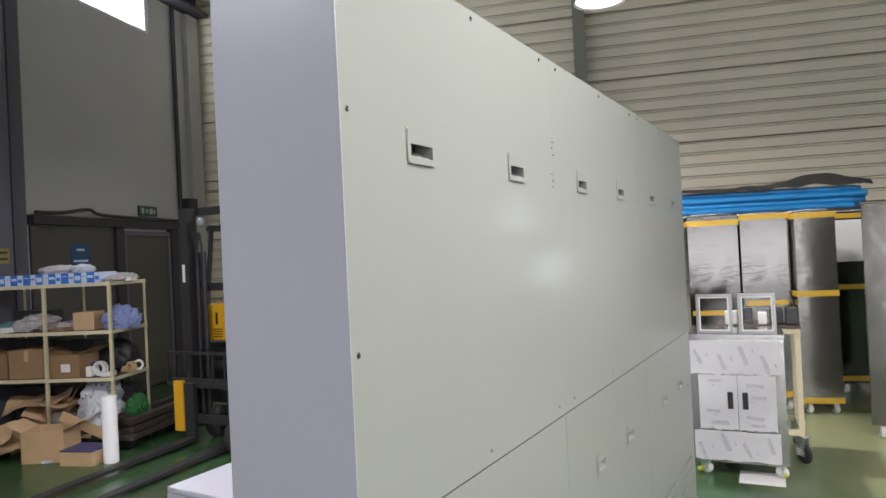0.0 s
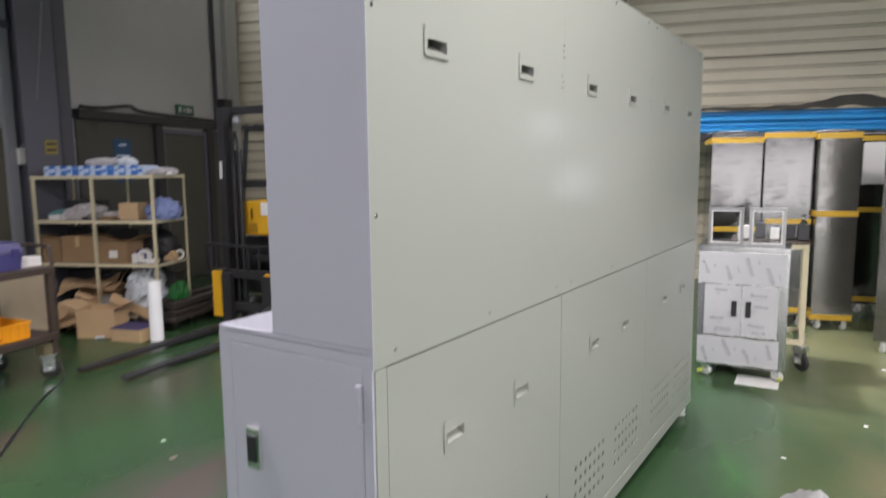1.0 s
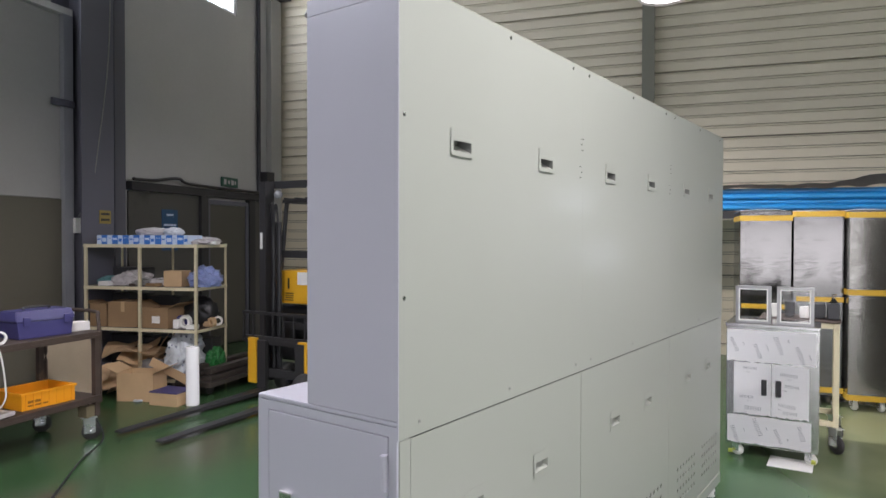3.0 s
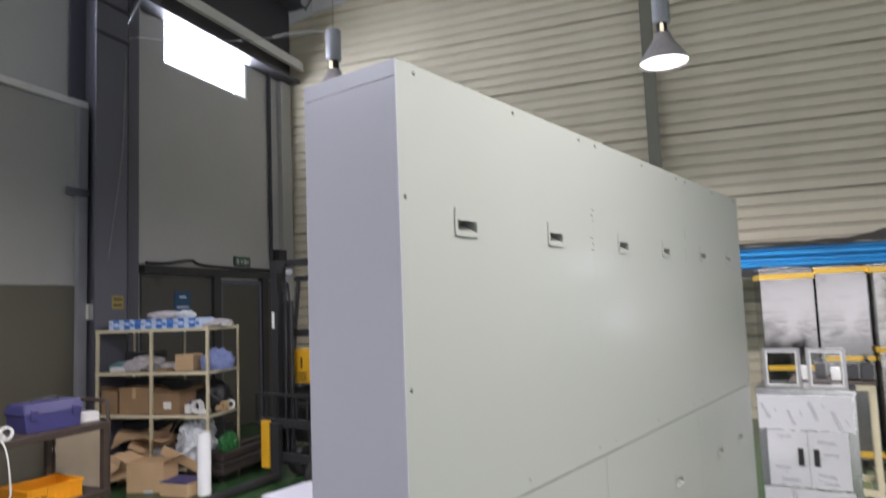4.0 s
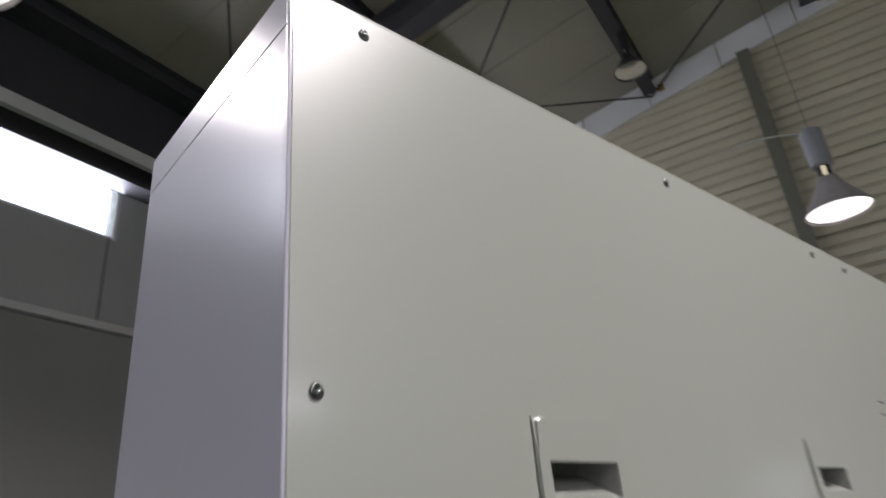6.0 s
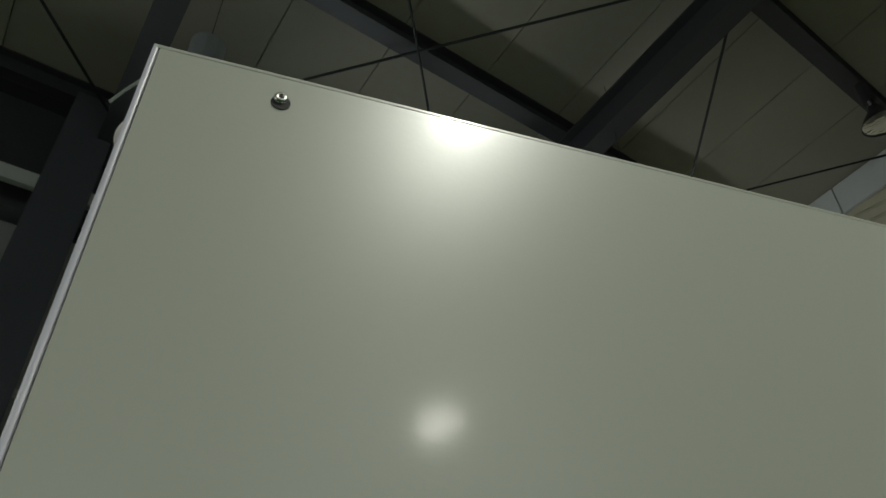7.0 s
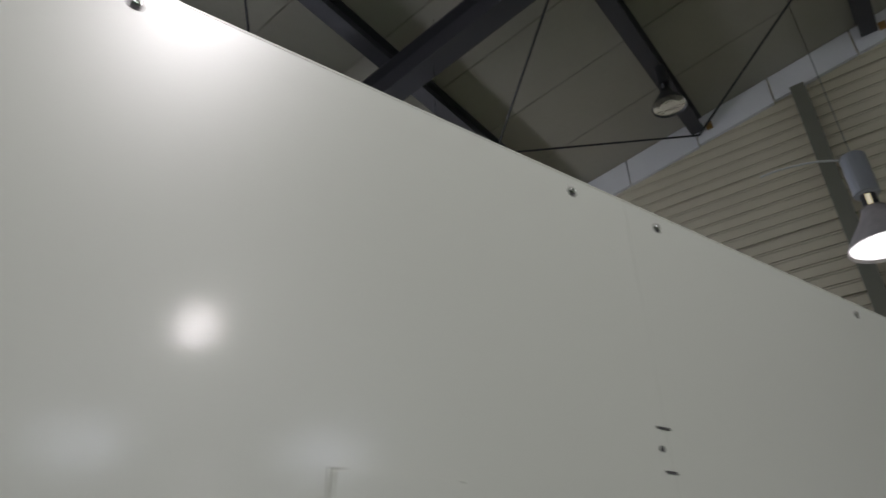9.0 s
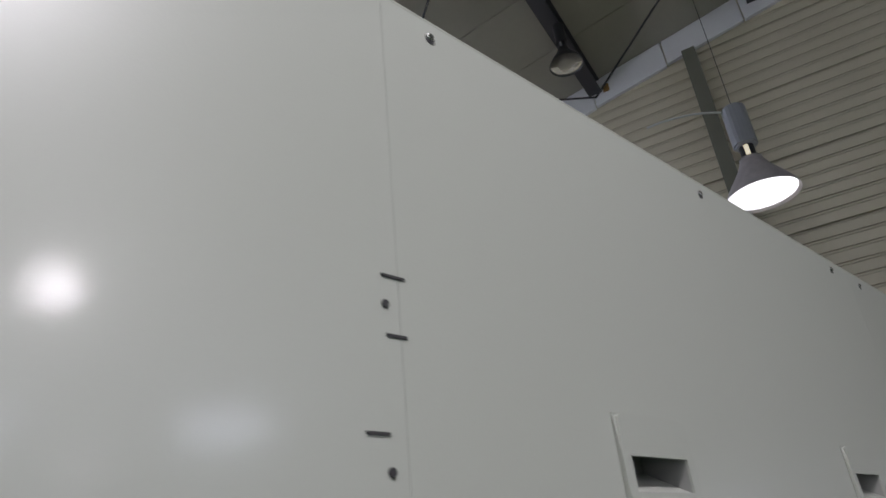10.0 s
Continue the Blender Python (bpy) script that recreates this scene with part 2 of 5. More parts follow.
# ---- building helpers ----
def box(bm, x0, x1, y0, y1, z0, z1, bevel=0.0, m=None):
    made = bmesh.ops.create_cube(bm, size=1.0)
    vs = made["verts"]
    for v in vs:
        v.co = Vector(((x0 + x1) / 2 + v.co.x * (x1 - x0), (y0 + y1) / 2 + v.co.y * (y1 - y0), (z0 + z1) / 2 + v.co.z * (z1 - z0)))
    if bevel:
        es = list({e for v in vs for e in v.link_edges})
        made = bmesh.ops.bevel(bm, geom=es, offset=bevel, segments=2, profile=0.6, affect="EDGES")
        vs = list({v for f in made["faces"] for v in f.verts} | {v for v in vs if v.is_valid})
    if m:
        bmesh.ops.transform(bm, matrix=m, verts=vs)
    return vs


def rod(bm, a, b, r, seg=10, r2=None):
    a, b = Vector(a), Vector(b)
    d = b - a
    m = Matrix.Translation((a + b) / 2) @ d.to_track_quat("Z", "Y").to_matrix().to_4x4()
    return bmesh.ops.create_cone(bm, cap_ends=True, segments=seg, radius1=r, radius2=r if r2 is None else r2, depth=d.length, matrix=m)["verts"]


def tube(bm, pts, r, seg=8):
    """A bent round bar through points."""
    rings = []
    for i, p in enumerate(pts):
        p = Vector(p)
        d = (Vector(pts[min(i + 1, len(pts) - 1)]) - Vector(pts[max(i - 1, 0)])).normalized()
        q = d.to_track_quat("Z", "Y")
        rings.append([bm.verts.new(p + q @ Vector((r * math.cos(2 * math.pi * k / seg), r * math.sin(2 * math.pi * k / seg), 0))) for k in range(seg)])
    for a, b in zip(rings, rings[1:]):
        for k in range(seg):
            bm.faces.new((a[k], a[(k + 1) % seg], b[(k + 1) % seg], b[k]))
    bm.faces.new(rings[0][::-1])
    bm.faces.new(rings[-1])


def curve_points(pts, steps=8):
    """A smooth line through points."""
    pts = [Vector(p) for p in pts]
    out = []
    for i in range(len(pts) - 1):
        a, b, c, d = pts[max(i - 1, 0)], pts[i], pts[i + 1], pts[min(i + 2, len(pts) - 1)]
        for k in range(steps):
            s = k / steps
            out.append(0.5 * ((2 * b) + (c - a) * s + (2 * a - 5 * b + 4 * c - d) * s * s + (3 * b - a - 3 * c + d) * s ** 3))
    return out + [pts[-1]]


def lathe(bm, profile, seg=24, m=None):
    rings = [[bm.verts.new((r * math.cos(2 * math.pi * k / seg), r * math.sin(2 * math.pi * k / seg), z)) for k in range(seg)] for r, z in profile]
    for a, b in zip(rings, rings[1:]):
        for k in range(seg):
            bm.faces.new((a[k], a[(k + 1) % seg], b[(k + 1) % seg], b[k]))
    if m:
        bmesh.ops.transform(bm, matrix=m, verts=[v for ring in rings for v in ring])
    return rings


def crumple(bm, amount, scale, seed=0.0):
    for v in bm.verts:
        p = v.co * scale + Vector((seed, seed * 1.7, seed * 0.3))
        v.co += Vector((noise.noise(p), noise.noise(p + Vector((9, 1, 4))), noise.noise(p + Vector((3, 7, 8))))) * amount
        v.co += v.normal * noise.noise(p * 2.7) * amount * 0.5


def blob(bm, centre, size, amount=0.3, scale=6.0, seed=0.0, sub=4, floor_z=None):
    """A creased heap of soft sheet, flat underneath."""
    made = bmesh.ops.create_icosphere(bm, subdivisions=sub, radius=1.0)["verts"]
    for v in made:
        n = v.co.normalized()
        ridge = 1 - abs(noise.noise(n * 2.2 + Vector((seed, 0, seed)))) * 1.4
        fine = abs(noise.noise(n * scale + Vector((0, seed, 3)))) - 0.25
        v.co = n * (1 + amount * (ridge - 0.6) + amount * 0.7 * fine)
        v.co = Vector((v.co.x * size[0], v.co.y * size[1], v.co.z * size[2])) + Vector(centre)
        if floor_z is not None and v.co.z < floor_z:
            v.co.z = floor_z
    return made


def mesh_of(name, bm, mat, smooth=False):
    bmesh.ops.recalc_face_normals(bm, faces=bm.faces[:])
    me = bpy.data.meshes.new(name)
    bm.to_mesh(me)
    bm.free()
    me.materials.append(mat)
    if smooth:
        me.shade_smooth()
    return me


def part(name, bm, mat, parent, label="", smooth=False):
    ob = new(name, mesh_of(name, bm, mat, smooth))
    ob.parent = parent
    return tagged(ob, label) if label else ob


def thing(name, m, label, category, group="", kind=""):
    ob = new(name)
    ob.matrix_world = m
    ob.empty_display_size = 0.1
    return tagged(ob, label, category, group, kind)


def paper_heap(m, count, size, height, seed, label):
    """A heap of creased packing paper: sheets with straight folds, lying over one another."""
    t = thing("packing_paper", m, label, "packing")
    rng = random.Random(seed)
    for i in range(count):
        w, d = size[0] * rng.uniform(0.5, 0.85), size[1] * rng.uniform(0.35, 0.6)
        creases = [(rng.uniform(0, math.pi), rng.uniform(-0.15, 0.15), rng.uniform(-0.3, 0.45)) for q in range(6)]
        lie = pose(rng.uniform(-0.4, 0.4) * size[0], rng.uniform(-0.6, 0.6) * size[1], height * (0.15 + 0.6 * i / count), rng.uniform(-18, 18), rng.uniform(-35, -5), rng.uniform(-30, 30))
        bm = bmesh.new()
        bmesh.ops.create_grid(bm, x_segments=14, y_segments=14, size=1.0)
        for v in bm.verts:
            x, y = v.co.x * w, v.co.y * d
            z = sum(g * abs(x * math.cos(a) + y * math.sin(a) - o) for a, o, g in creases) * 0.6 + 0.02 * noise.noise(Vector((x * 9, y * 9, i)))
            p = lie @ Vector((x, y, z))
            v.co = Vector((p.x, p.y, max(p.z, 0.003 + 0.004 * rng.random())))
        bmesh.ops.solidify(bm, geom=bm.faces[:], thickness=0.0015)
        part("sheet", bm, PAPER_BROWN, t)


def solid(name, bm, mat, m, label, category, group="", kind="", smooth=False):
    ob = new(name, mesh_of(name, bm, mat, smooth))
    ob.matrix_world = m
    return tagged(ob, label, category, group, kind)


def box_part(name, parent, mat, dims, bevel=0.0, label="", m=None):
    bm = bmesh.new()
    box(bm, *dims, bevel=bevel, m=m)
    return part(name, bm, mat, parent, label)


def bars(parent, name, mat, rows, m):
    """Plain bars that stand for writing: rows of x, z, width, height on a plane."""
    bm = bmesh.new()
    for x, z, w, h in rows:
        box(bm, x, x + w, -0.0015, 0.0, z, z + h, m=m)
    return part(name, bm, mat, parent)


def slab_with_holes(bm, x0, x1, z0, z1, y0, y1, holes):
    """A sheet in the xz plane, front at y0, with rectangular holes (xa, xb, za, zb)."""
    xs = sorted({x0, x1, *[h[0] for h in holes], *[h[1] for h in holes]})
    zs = sorted({z0, z1, *[h[2] for h in holes], *[h[3] for h in holes]})
    inside = lambda x, z: any(h[0] < x < h[1] and h[2] < z < h[3] for h in holes)
    cell = lambda i, j: 0 <= i < len(xs) - 1 and 0 <= j < len(zs) - 1 and not inside((xs[i] + xs[i + 1]) / 2, (zs[j] + zs[j + 1]) / 2)
    vert = {}

    def at(i, j, y):
        if (i, j, y) not in vert:
            vert[i, j, y] = bm.verts.new((xs[i], y, zs[j]))
        return vert[i, j, y]

    for i in range(len(xs) - 1):
        for j in range(len(zs) - 1):
            if not cell(i, j):
                continue
            bm.faces.new((at(i, j, y0), at(i + 1, j, y0), at(i + 1, j + 1, y0), at(i, j + 1, y0)))
            bm.faces.new((at(i, j + 1, y1), at(i + 1, j + 1, y1), at(i + 1, j, y1), at(i, j, y1)))
            for di, dj, a, b in ((-1, 0, (i, j), (i, j + 1)), (1, 0, (i + 1, j), (i + 1, j + 1)), (0, -1, (i, j), (i + 1, j)), (0, 1, (i, j + 1), (i + 1, j + 1))):
                if not cell(i + di, j + dj):
                    bm.faces.new((at(*a, y0), at(*b, y0), at(*b, y1), at(*a, y1)))


def i_beam(bm, half, z0, z1, flange, web, along, at):
    """A rolled profile: at(s, a, z) gives the place for the run s, the offset a across and the height z."""
    outline = [(-half, z0), (half, z0), (half, z0 + flange), (web, z0 + flange), (web, z1 - flange), (half, z1 - flange), (half, z1), (-half, z1), (-half, z1 - flange), (-web, z1 - flange), (-web, z0 + flange), (-half, z0 + flange)]
    rings = [[bm.verts.new(at(s, a, z)) for a, z in outline] for s in along]
    for p, q in zip(rings, rings[1:]):
        for k in range(12):
            bm.faces.new((p[k], p[(k + 1) % 12], q[(k + 1) % 12], q[k]))
    bm.faces.new(rings[0][::-1])
    bm.faces.new(rings[-1])


# ---- the hall ----
def hall():
    bm = bmesh.new()
    box(bm, FAR - 0.3, GABLE + 0.3, BACK - 0.3, EAVE + 3.3, -0.2, 0.0)
    worn = (
        ((0.64, 1.72), (1.15, 0.6), (0.085, 0.068, 0.055), 1.7),
        ((0.45, 3.1), (0.85, 0.5), (0.07, 0.065, 0.05), 1.3),
        ((-0.3, 2.75), (1.3, 0.75), (0.046, 0.074, 0.034), 0.9),
        # next two: the bright, shining floor towards the gable, painted into the colour
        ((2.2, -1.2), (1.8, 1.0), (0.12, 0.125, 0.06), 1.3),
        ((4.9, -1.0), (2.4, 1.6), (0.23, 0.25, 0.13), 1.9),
        ((1.7, 3.25), (1.0, 0.65), (0.085, 0.085, 0.055), 1.3),
        # teal patch: bluish sheen on the floor, painted into the colour
        ((-0.55, 1.2), (1.0, 0.6), (0.034, 0.078, 0.072), 1.4),
        ((2.3, -0.35), (0.5, 0.2), (0.045, 0.14, 0.04), 1.2),
    )
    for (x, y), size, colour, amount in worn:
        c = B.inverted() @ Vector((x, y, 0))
        soft_patch(FLOOR, c, size, colour, amount)
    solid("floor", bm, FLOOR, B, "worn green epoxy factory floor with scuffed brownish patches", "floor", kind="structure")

    # gable wall: backing, horizontal siding boards, posts
    bm = bmesh.new()
    slab_with_holes(bm, BACK, EAVE + 3.0, 0, 8.9, GABLE + 0.06, GABLE + 0.3, [(-7.1, -6.4, 1.96, 2.46), (-6.35, -5.65, 1.0, 1.5), (-5.2, -4.75, 1.0, 1.6)])
    for q in bm.verts:
        q.co.x, q.co.y = q.co.y, q.co.x
    gable = solid("wall_east", bm, material("siding_backing", (0.13, 0.12, 0.095), 0.7), B, "cream gable wall clad with horizontal siding boards", "wall", kind="structure")
    pitch, rows = 0.151, 57
    bm = bmesh.new()
    box(bm, GABLE, GABLE + 0.056, -4.72, EAVE + 3.0, 0.005, pitch - 0.034, bevel=0.0015)
    box(bm, GABLE + 0.003, GABLE + 0.056, -4.72, EAVE + 3.0, pitch - 0.026, pitch - 0.0045, bevel=0.0015)
    board = mesh_of("siding_board", bm, SIDING)
    bm = bmesh.new()
    box(bm, GABLE, GABLE + 0.056, -4.72, EAVE + 3.0, 0.005, pitch - 0.034, bevel=0.0015)
    box(bm, GABLE + 0.003, GABLE + 0.056, -4.72, EAVE + 3.0, pitch - 0.026, pitch - 0.013, bevel=0.0015)
    seam = mesh_of("siding_board", bm, SIDING)
    for k in range(rows):
        ob = new("siding_board", board if k % 6 else seam)
        ob.parent = gable
        ob.location = (0, 0, k * pitch)
    olive = material("olive_steel", (0.19, 0.185, 0.14), 0.55, vary=0.12)
    for k, v in enumerate((-0.29, -4.66)):
        bm = bmesh.new()
        i_beam(bm, 0.068, GABLE - 0.14, GABLE - 0.004, 0.018, 0.01, (0.0, roof_z(v) - 0.4), lambda s, a, z, v=v: (z, v + a * 1.18, s))
        solid("post_%d" % (k + 1), bm, olive, B, "olive painted steel post on the gable wall", "column", "gable posts", "structure")
    # white flashing under the roof
    trim = thing("trim_gable", B, "white insulation flashing stained at the roof edge", "trim", kind="structure")
    v = -5.0
    while v < EAVE + 2.5:
        bm = bmesh.new()
        for q in box(bm, GABLE - 0.06, GABLE - 0.01, v + 0.009, v + 0.991, -0.41 + 0.02 * math.sin(5.1 * v), -0.012):
            q.co.z += roof_z(q.co.y)
        part("flashing_sheet", bm, INSULATION, trim)
        v += 1.0
    rusty = material("rust_stained_clip", (0.34, 0.19, 0.06), 0.7, vary=0.3, scale=12)
    for v in (3.1, 0.96, -1.18, -3.33):
        bm = bmesh.new()
        for q in box(bm, GABLE - 0.085, GABLE - 0.062, v - 0.19, v - 0.105, -0.25, -0.14, 0.004):
            q.co.z += roof_z(v)
        part("clip", bm, rusty, trim, "rust-stained purlin clip")
    # window wall, with openings
    wins = [(5.14, 6.87, 4.8, 5.5), (1.32, 3.06, 4.82, 5.52), (-2.95, -1.2, 4.8, 5.5)]
    bm = bmesh.new()
    slab_with_holes(bm, FAR, GABLE + 0.05, 0, 7.0, EAVE, EAVE + 0.25, wins)
    wall = solid("wall_north", bm, WALL_PALE, B, "grey panelled wall with high strip windows", "wall", kind="structure")
    for u in (2.98, 0.1, -2.9):
        box_part("joint_strip", wall, STEEL_LILAC, (u - 0.006, u + 0.006, EAVE - 0.006, EAVE - 0.0005, 3.93, 5.34))
    for i, (u0, u1, z0, z1) in enumerate(wins):
        w = thing("window_%d" % (i + 1), B @ pose((u0 + u1) / 2, EAVE, z0), "high strip window with glaring daylight behind", "window", "high windows", "structure")
        h = (u1 - u0) / 2
        bm = bmesh.new()
        for x0, x1, za, zb in ((-h, h, 0, 0.04), (-h, h, z1 - z0 - 0.04, z1 - z0), (-h, -h + 0.04, 0.04, z1 - z0 - 0.04), (h - 0.04, h, 0.04, z1 - z0 - 0.04)):
            box(bm, x0, x1, 0.02, 0.07, za, zb)
        part("window_frame", bm, FLASHING, w)
        bm = bmesh.new()
        box(bm, -h + 0.04, h - 0.04, 0.04, 0.046, 0.04, z1 - z0 - 0.04)
        part("pane", bm, GLASS, w).visible_shadow = False
        bm = bmesh.new()
        box(bm, u0 - 0.5, u1 + 0.5, EAVE + 0.5, EAVE + 0.52, z0 - 0.6, z1 + 0.6)
        solid("backdrop", bm, SKY_GLOW, B, "bright daylight sky outside the high window", "sky", kind="structure")
        area_light("window_light", B @ pose((u0 + u1) / 2, EAVE - 0.02, (z0 + z1) / 2, -90), u1 - u0, WINDOW_WATTS, (0.86, 0.92, 1.0), z1 - z0, "RECTANGLE")
    # window beside the gable, seen only as a reflection
    bm = bmesh.new()
    box(bm, GABLE + 0.5, GABLE + 0.52, -7.9, -4.9, 0.7, 3.3)
    solid("backdrop", bm, SKY_GLOW, B, "bright daylight outside the gable window", "sky", kind="structure")

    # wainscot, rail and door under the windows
    # pale panels coloured near black: the dimness behind the rack is in the colour
    dull = material("shaded_panel", (0.07, 0.067, 0.059), 0.6, vary=0.12, dirt=(0.045, 0.043, 0.038))
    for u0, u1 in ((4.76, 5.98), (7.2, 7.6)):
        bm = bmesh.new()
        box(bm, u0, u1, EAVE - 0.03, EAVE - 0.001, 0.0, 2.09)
        solid("trim_panel", bm, dull, B, "lower wall panel beside the door, shade put into its colour", "wall panel", kind="structure")
    for u0, u1, z0, z1, dp in ((4.74, 7.6, 2.1, 2.2, 0.1), (5.98, 6.12, 0, 2.1, 0.08), (7.06, 7.2, 0, 2.1, 0.08)):
        bm = bmesh.new()
        box(bm, u0, u1, EAVE - dp, EAVE - 0.001, z0, z1)
        solid("trim_rail", bm, STEEL_DARK, B, "dark steel rail or door post on the wall", "trim", kind="structure")
    d = thing("door_1", B @ pose(6.59, EAVE, 0), "closed beige steel door with a grey frame under an exit sign", "door", kind="structure")
    bm = bmesh.new()
    box(bm, -0.465, -0.41, -0.06, 0, 0, 2.06)
    box(bm, 0.41, 0.465, -0.06, 0, 0, 2.06)
    box(bm, -0.41, 0.41, -0.06, 0, 2.0, 2.06)
    part("door_frame", bm, STEEL_LILAC, d)
    # beige leaf darkened the same way, shade put into its colour
    box_part("door_leaf", d, material("shaded_beige_door", (0.065, 0.061, 0.049), 0.5, vary=0.08), (-0.405, 0.405, -0.045, -0.002, 0.01, 1.995), 0.004)
    bm = bmesh.new()
    rod(bm, (-0.34, -0.045, 0.98), (-0.34, -0.1, 0.98), 0.012)
    rod(bm, (-0.34, -0.095, 0.98), (-0.23, -0.095, 0.98), 0.01)
    part("door_handle", bm, CHROME, d)
    # big sliding door with its rail
    d = thing("door_2", B @ pose(2.1, EAVE, 0), "large closed sliding door, grey above and olive below", "door", kind="structure")
    box_part("upper_panel", d, DOOR_GREY, (-2.2, 1.675, -0.11, -0.03, 1.935, 3.83), 0.004)
    box_part("lower_panel", d, WALL_LOW, (-2.2, 1.675, -0.12, -0.03, 0.02, 1.93), 0.004)
    bm = bmesh.new()
    box(bm, 1.68, 1.79, -0.16, -0.02, 0, 3.84)
    part("door_frame", bm, BALLAST, d)
    box_part("top_rail", d, FLASHING, (-2.3, 1.79, -0.16, -0.02, 3.84, 3.91), 0.003, "white door rail")
    box_part("lock_box", d, STEEL_LILAC, (1.52, 1.78, -0.2, -0.16, 2.88, 2.95), 0.005)
    box_part("switch", d, WHITE_PLASTIC, (1.77, 1.87, -0.2, -0.165, 1.58, 1.74), 0.005)

    # steel columns and the eave girder
    def column(u, name):
        bm = bmesh.new()
        i_beam(bm, 0.205, EAVE - 0.42, EAVE - 0.02, 0.02, 0.01, (0.0, 6.7), lambda s, a, z: (u + a, z, s))
        return solid(name, bm, STEEL_LILAC, B, "lilac grey steel column of rolled profile", "column", "steel columns", "structure")
    column(3.96, "column_1")
    bm = bmesh.new()
    box(bm, 4.4, 4.78, EAVE - 0.3, EAVE - 0.145, 5.34, 5.6, 0.006)
    rod(bm, (4.17, EAVE - 0.25, 4.7), (4.5, EAVE - 0.25, 5.35), 0.03)
    solid("trim_bracket", bm, STEEL_LILAC, B, "lilac grey bracket between column and girder", "bracket", kind="structure")
    bm = bmesh.new()
    box(bm, 4.45, 4.61, EAVE - 0.14, EAVE - 0.001, 0, 5.34, 0.006)
    solid("trim_post", bm, STEEL_LILAC, B, "lilac grey steel post standing beside the column", "post", kind="structure")
    for z in (4.6, 4.95):
        bm = bmesh.new()
        box(bm, 3.74, 4.18, EAVE - 0.432, EAVE - 0.421, z, z + 0.035)
        solid("trim_strap", bm, STEEL_DARK, B, "dark strap round the steel column", "trim", kind="structure")
    bm = bmesh.new()
    tube(bm, curve_points([(4.19, 2.52, 4.3), (4.19, 3.4, 4.38), (4.18, 4.3, 4.5), (4.14, 5.03, 4.66), (4.12, 5.06, 4.3), (4.08, 5.066, 3.4), (3.95, 5.066, 2.5), (3.9, 5.12, 2.0), (3.88, 5.27, 1.75)], 10), 0.005)
    solid("lamp_cable", bm, CUP, B, "pale cable from the lamp down the steel column", "cable", smooth=True)
    column(-0.1, "column_2")
    column(-4.2, "column_3")
    bm = bmesh.new()
    outline = [(-0.26, 5.36), (-0.001, 5.36), (-0.001, 5.41), (-0.03, 5.41), (-0.03, 6.64), (-0.001, 6.64), (-0.001, 6.7), (-0.26, 6.7), (-0.26, 6.64), (-0.06, 6.64), (-0.06, 5.41), (-0.26, 5.41)]
    face = bm.faces.new([bm.verts.new((FAR, EAVE + v, z)) for v, z in outline])
    made = bmesh.ops.extrude_face_region(bm, geom=[face])["geom"]
    bmesh.ops.translate(bm, vec=(GABLE - 0.07 - FAR, 0, 0), verts=[q for q in made if isinstance(q, bmesh.types.BMVert)])
    solid("beam_eave", bm, STEEL_BEAM, B, "deep dark steel girder above the window wall", "beam", kind="structure")
    for u0, u1 in ((5.02, 7.9), (-1.7, 4.2)):
        bm = bmesh.new()
        box(bm, u0, u1, EAVE - 0.34, EAVE - 0.27, 5.56, 5.7)
        solid("trim_tray", bm, FLASHING, B, "white cable tray under the girder", "trim", kind="structure")
    bm = bmesh.new()
    rod(bm, (7.36, EAVE - 0.035, 2.2), (7.36, EAVE - 0.035, 5.36), 0.03)
    solid("trim_conduit", bm, STEEL_DARK, B, "dark vertical conduit on the wall", "pipe", kind="structure")
    bm = bmesh.new()
    box(bm, 7.4, 7.6, EAVE - 0.16, EAVE - 0.01, 2.32, 2.56, 0.01)
    solid("junction_box", bm, STEEL_DARK, B, "dark junction box beside the conduit", "box")
    bm = bmesh.new()
    box(bm, 7.62, 7.9, EAVE - 0.09, EAVE - 0.001, 0, 5.34)
    solid("trim_end", bm, WALL, B, "grey steel casing at the wall's end", "trim", kind="structure")
    # closing walls, unseen, coloured dark to hold bounced light down
    bm = bmesh.new()
    slab_with_holes(bm, BACK, EAVE + 0.25, 0, 9, FAR - 0.25, FAR, [(-8.0, 3.0, 0.005, 2.3), (-7.5, 2.5, 4.8, 6.8)])
    for q in bm.verts:
        q.co.x, q.co.y = q.co.y, q.co.x
    solid("wall_west", bm, PLAIN_DARK, B, "plain grey hall wall", "wall", kind="structure")
    bm = bmesh.new()
    high = [(u - 0.88, u + 0.88, 4.8, 5.5) for u in (2.75, -2.3, -7.4)]
    slab_with_holes(bm, FAR, GABLE + 0.3, 0, 9, BACK - 0.25, BACK, high)
    for u0, u1, z0, z1 in high:
        pane = bmesh.new()
        box(pane, u0 - 0.3, u1 + 0.3, BACK - 0.42, BACK - 0.4, z0 - 0.4, z1 + 0.4)
        solid("backdrop", pane, SKY_GLOW, B, "bright daylight sky outside the far high window", "sky", kind="structure")
        area_light("window_light", B @ pose((u0 + u1) / 2, BACK + 0.02, (z0 + z1) / 2, 90), u1 - u0, WINDOW_WATTS, (0.86, 0.92, 1.0), z1 - z0, "RECTANGLE")
    solid("wall_south", bm, PLAIN_DARK, B, "plain dark grey hall wall", "wall", kind="structure")
    # unseen open gate, added in the west wall as the hall's main daylight
    bm = bmesh.new()
    box(bm, FAR - 2.02, FAR - 2.0, -11.0, 6.0, 0, 7.0)
    solid("backdrop", bm, GATE_GLOW, B, "bright daylight outside the unseen gate and added strip window", "sky", kind="structure")
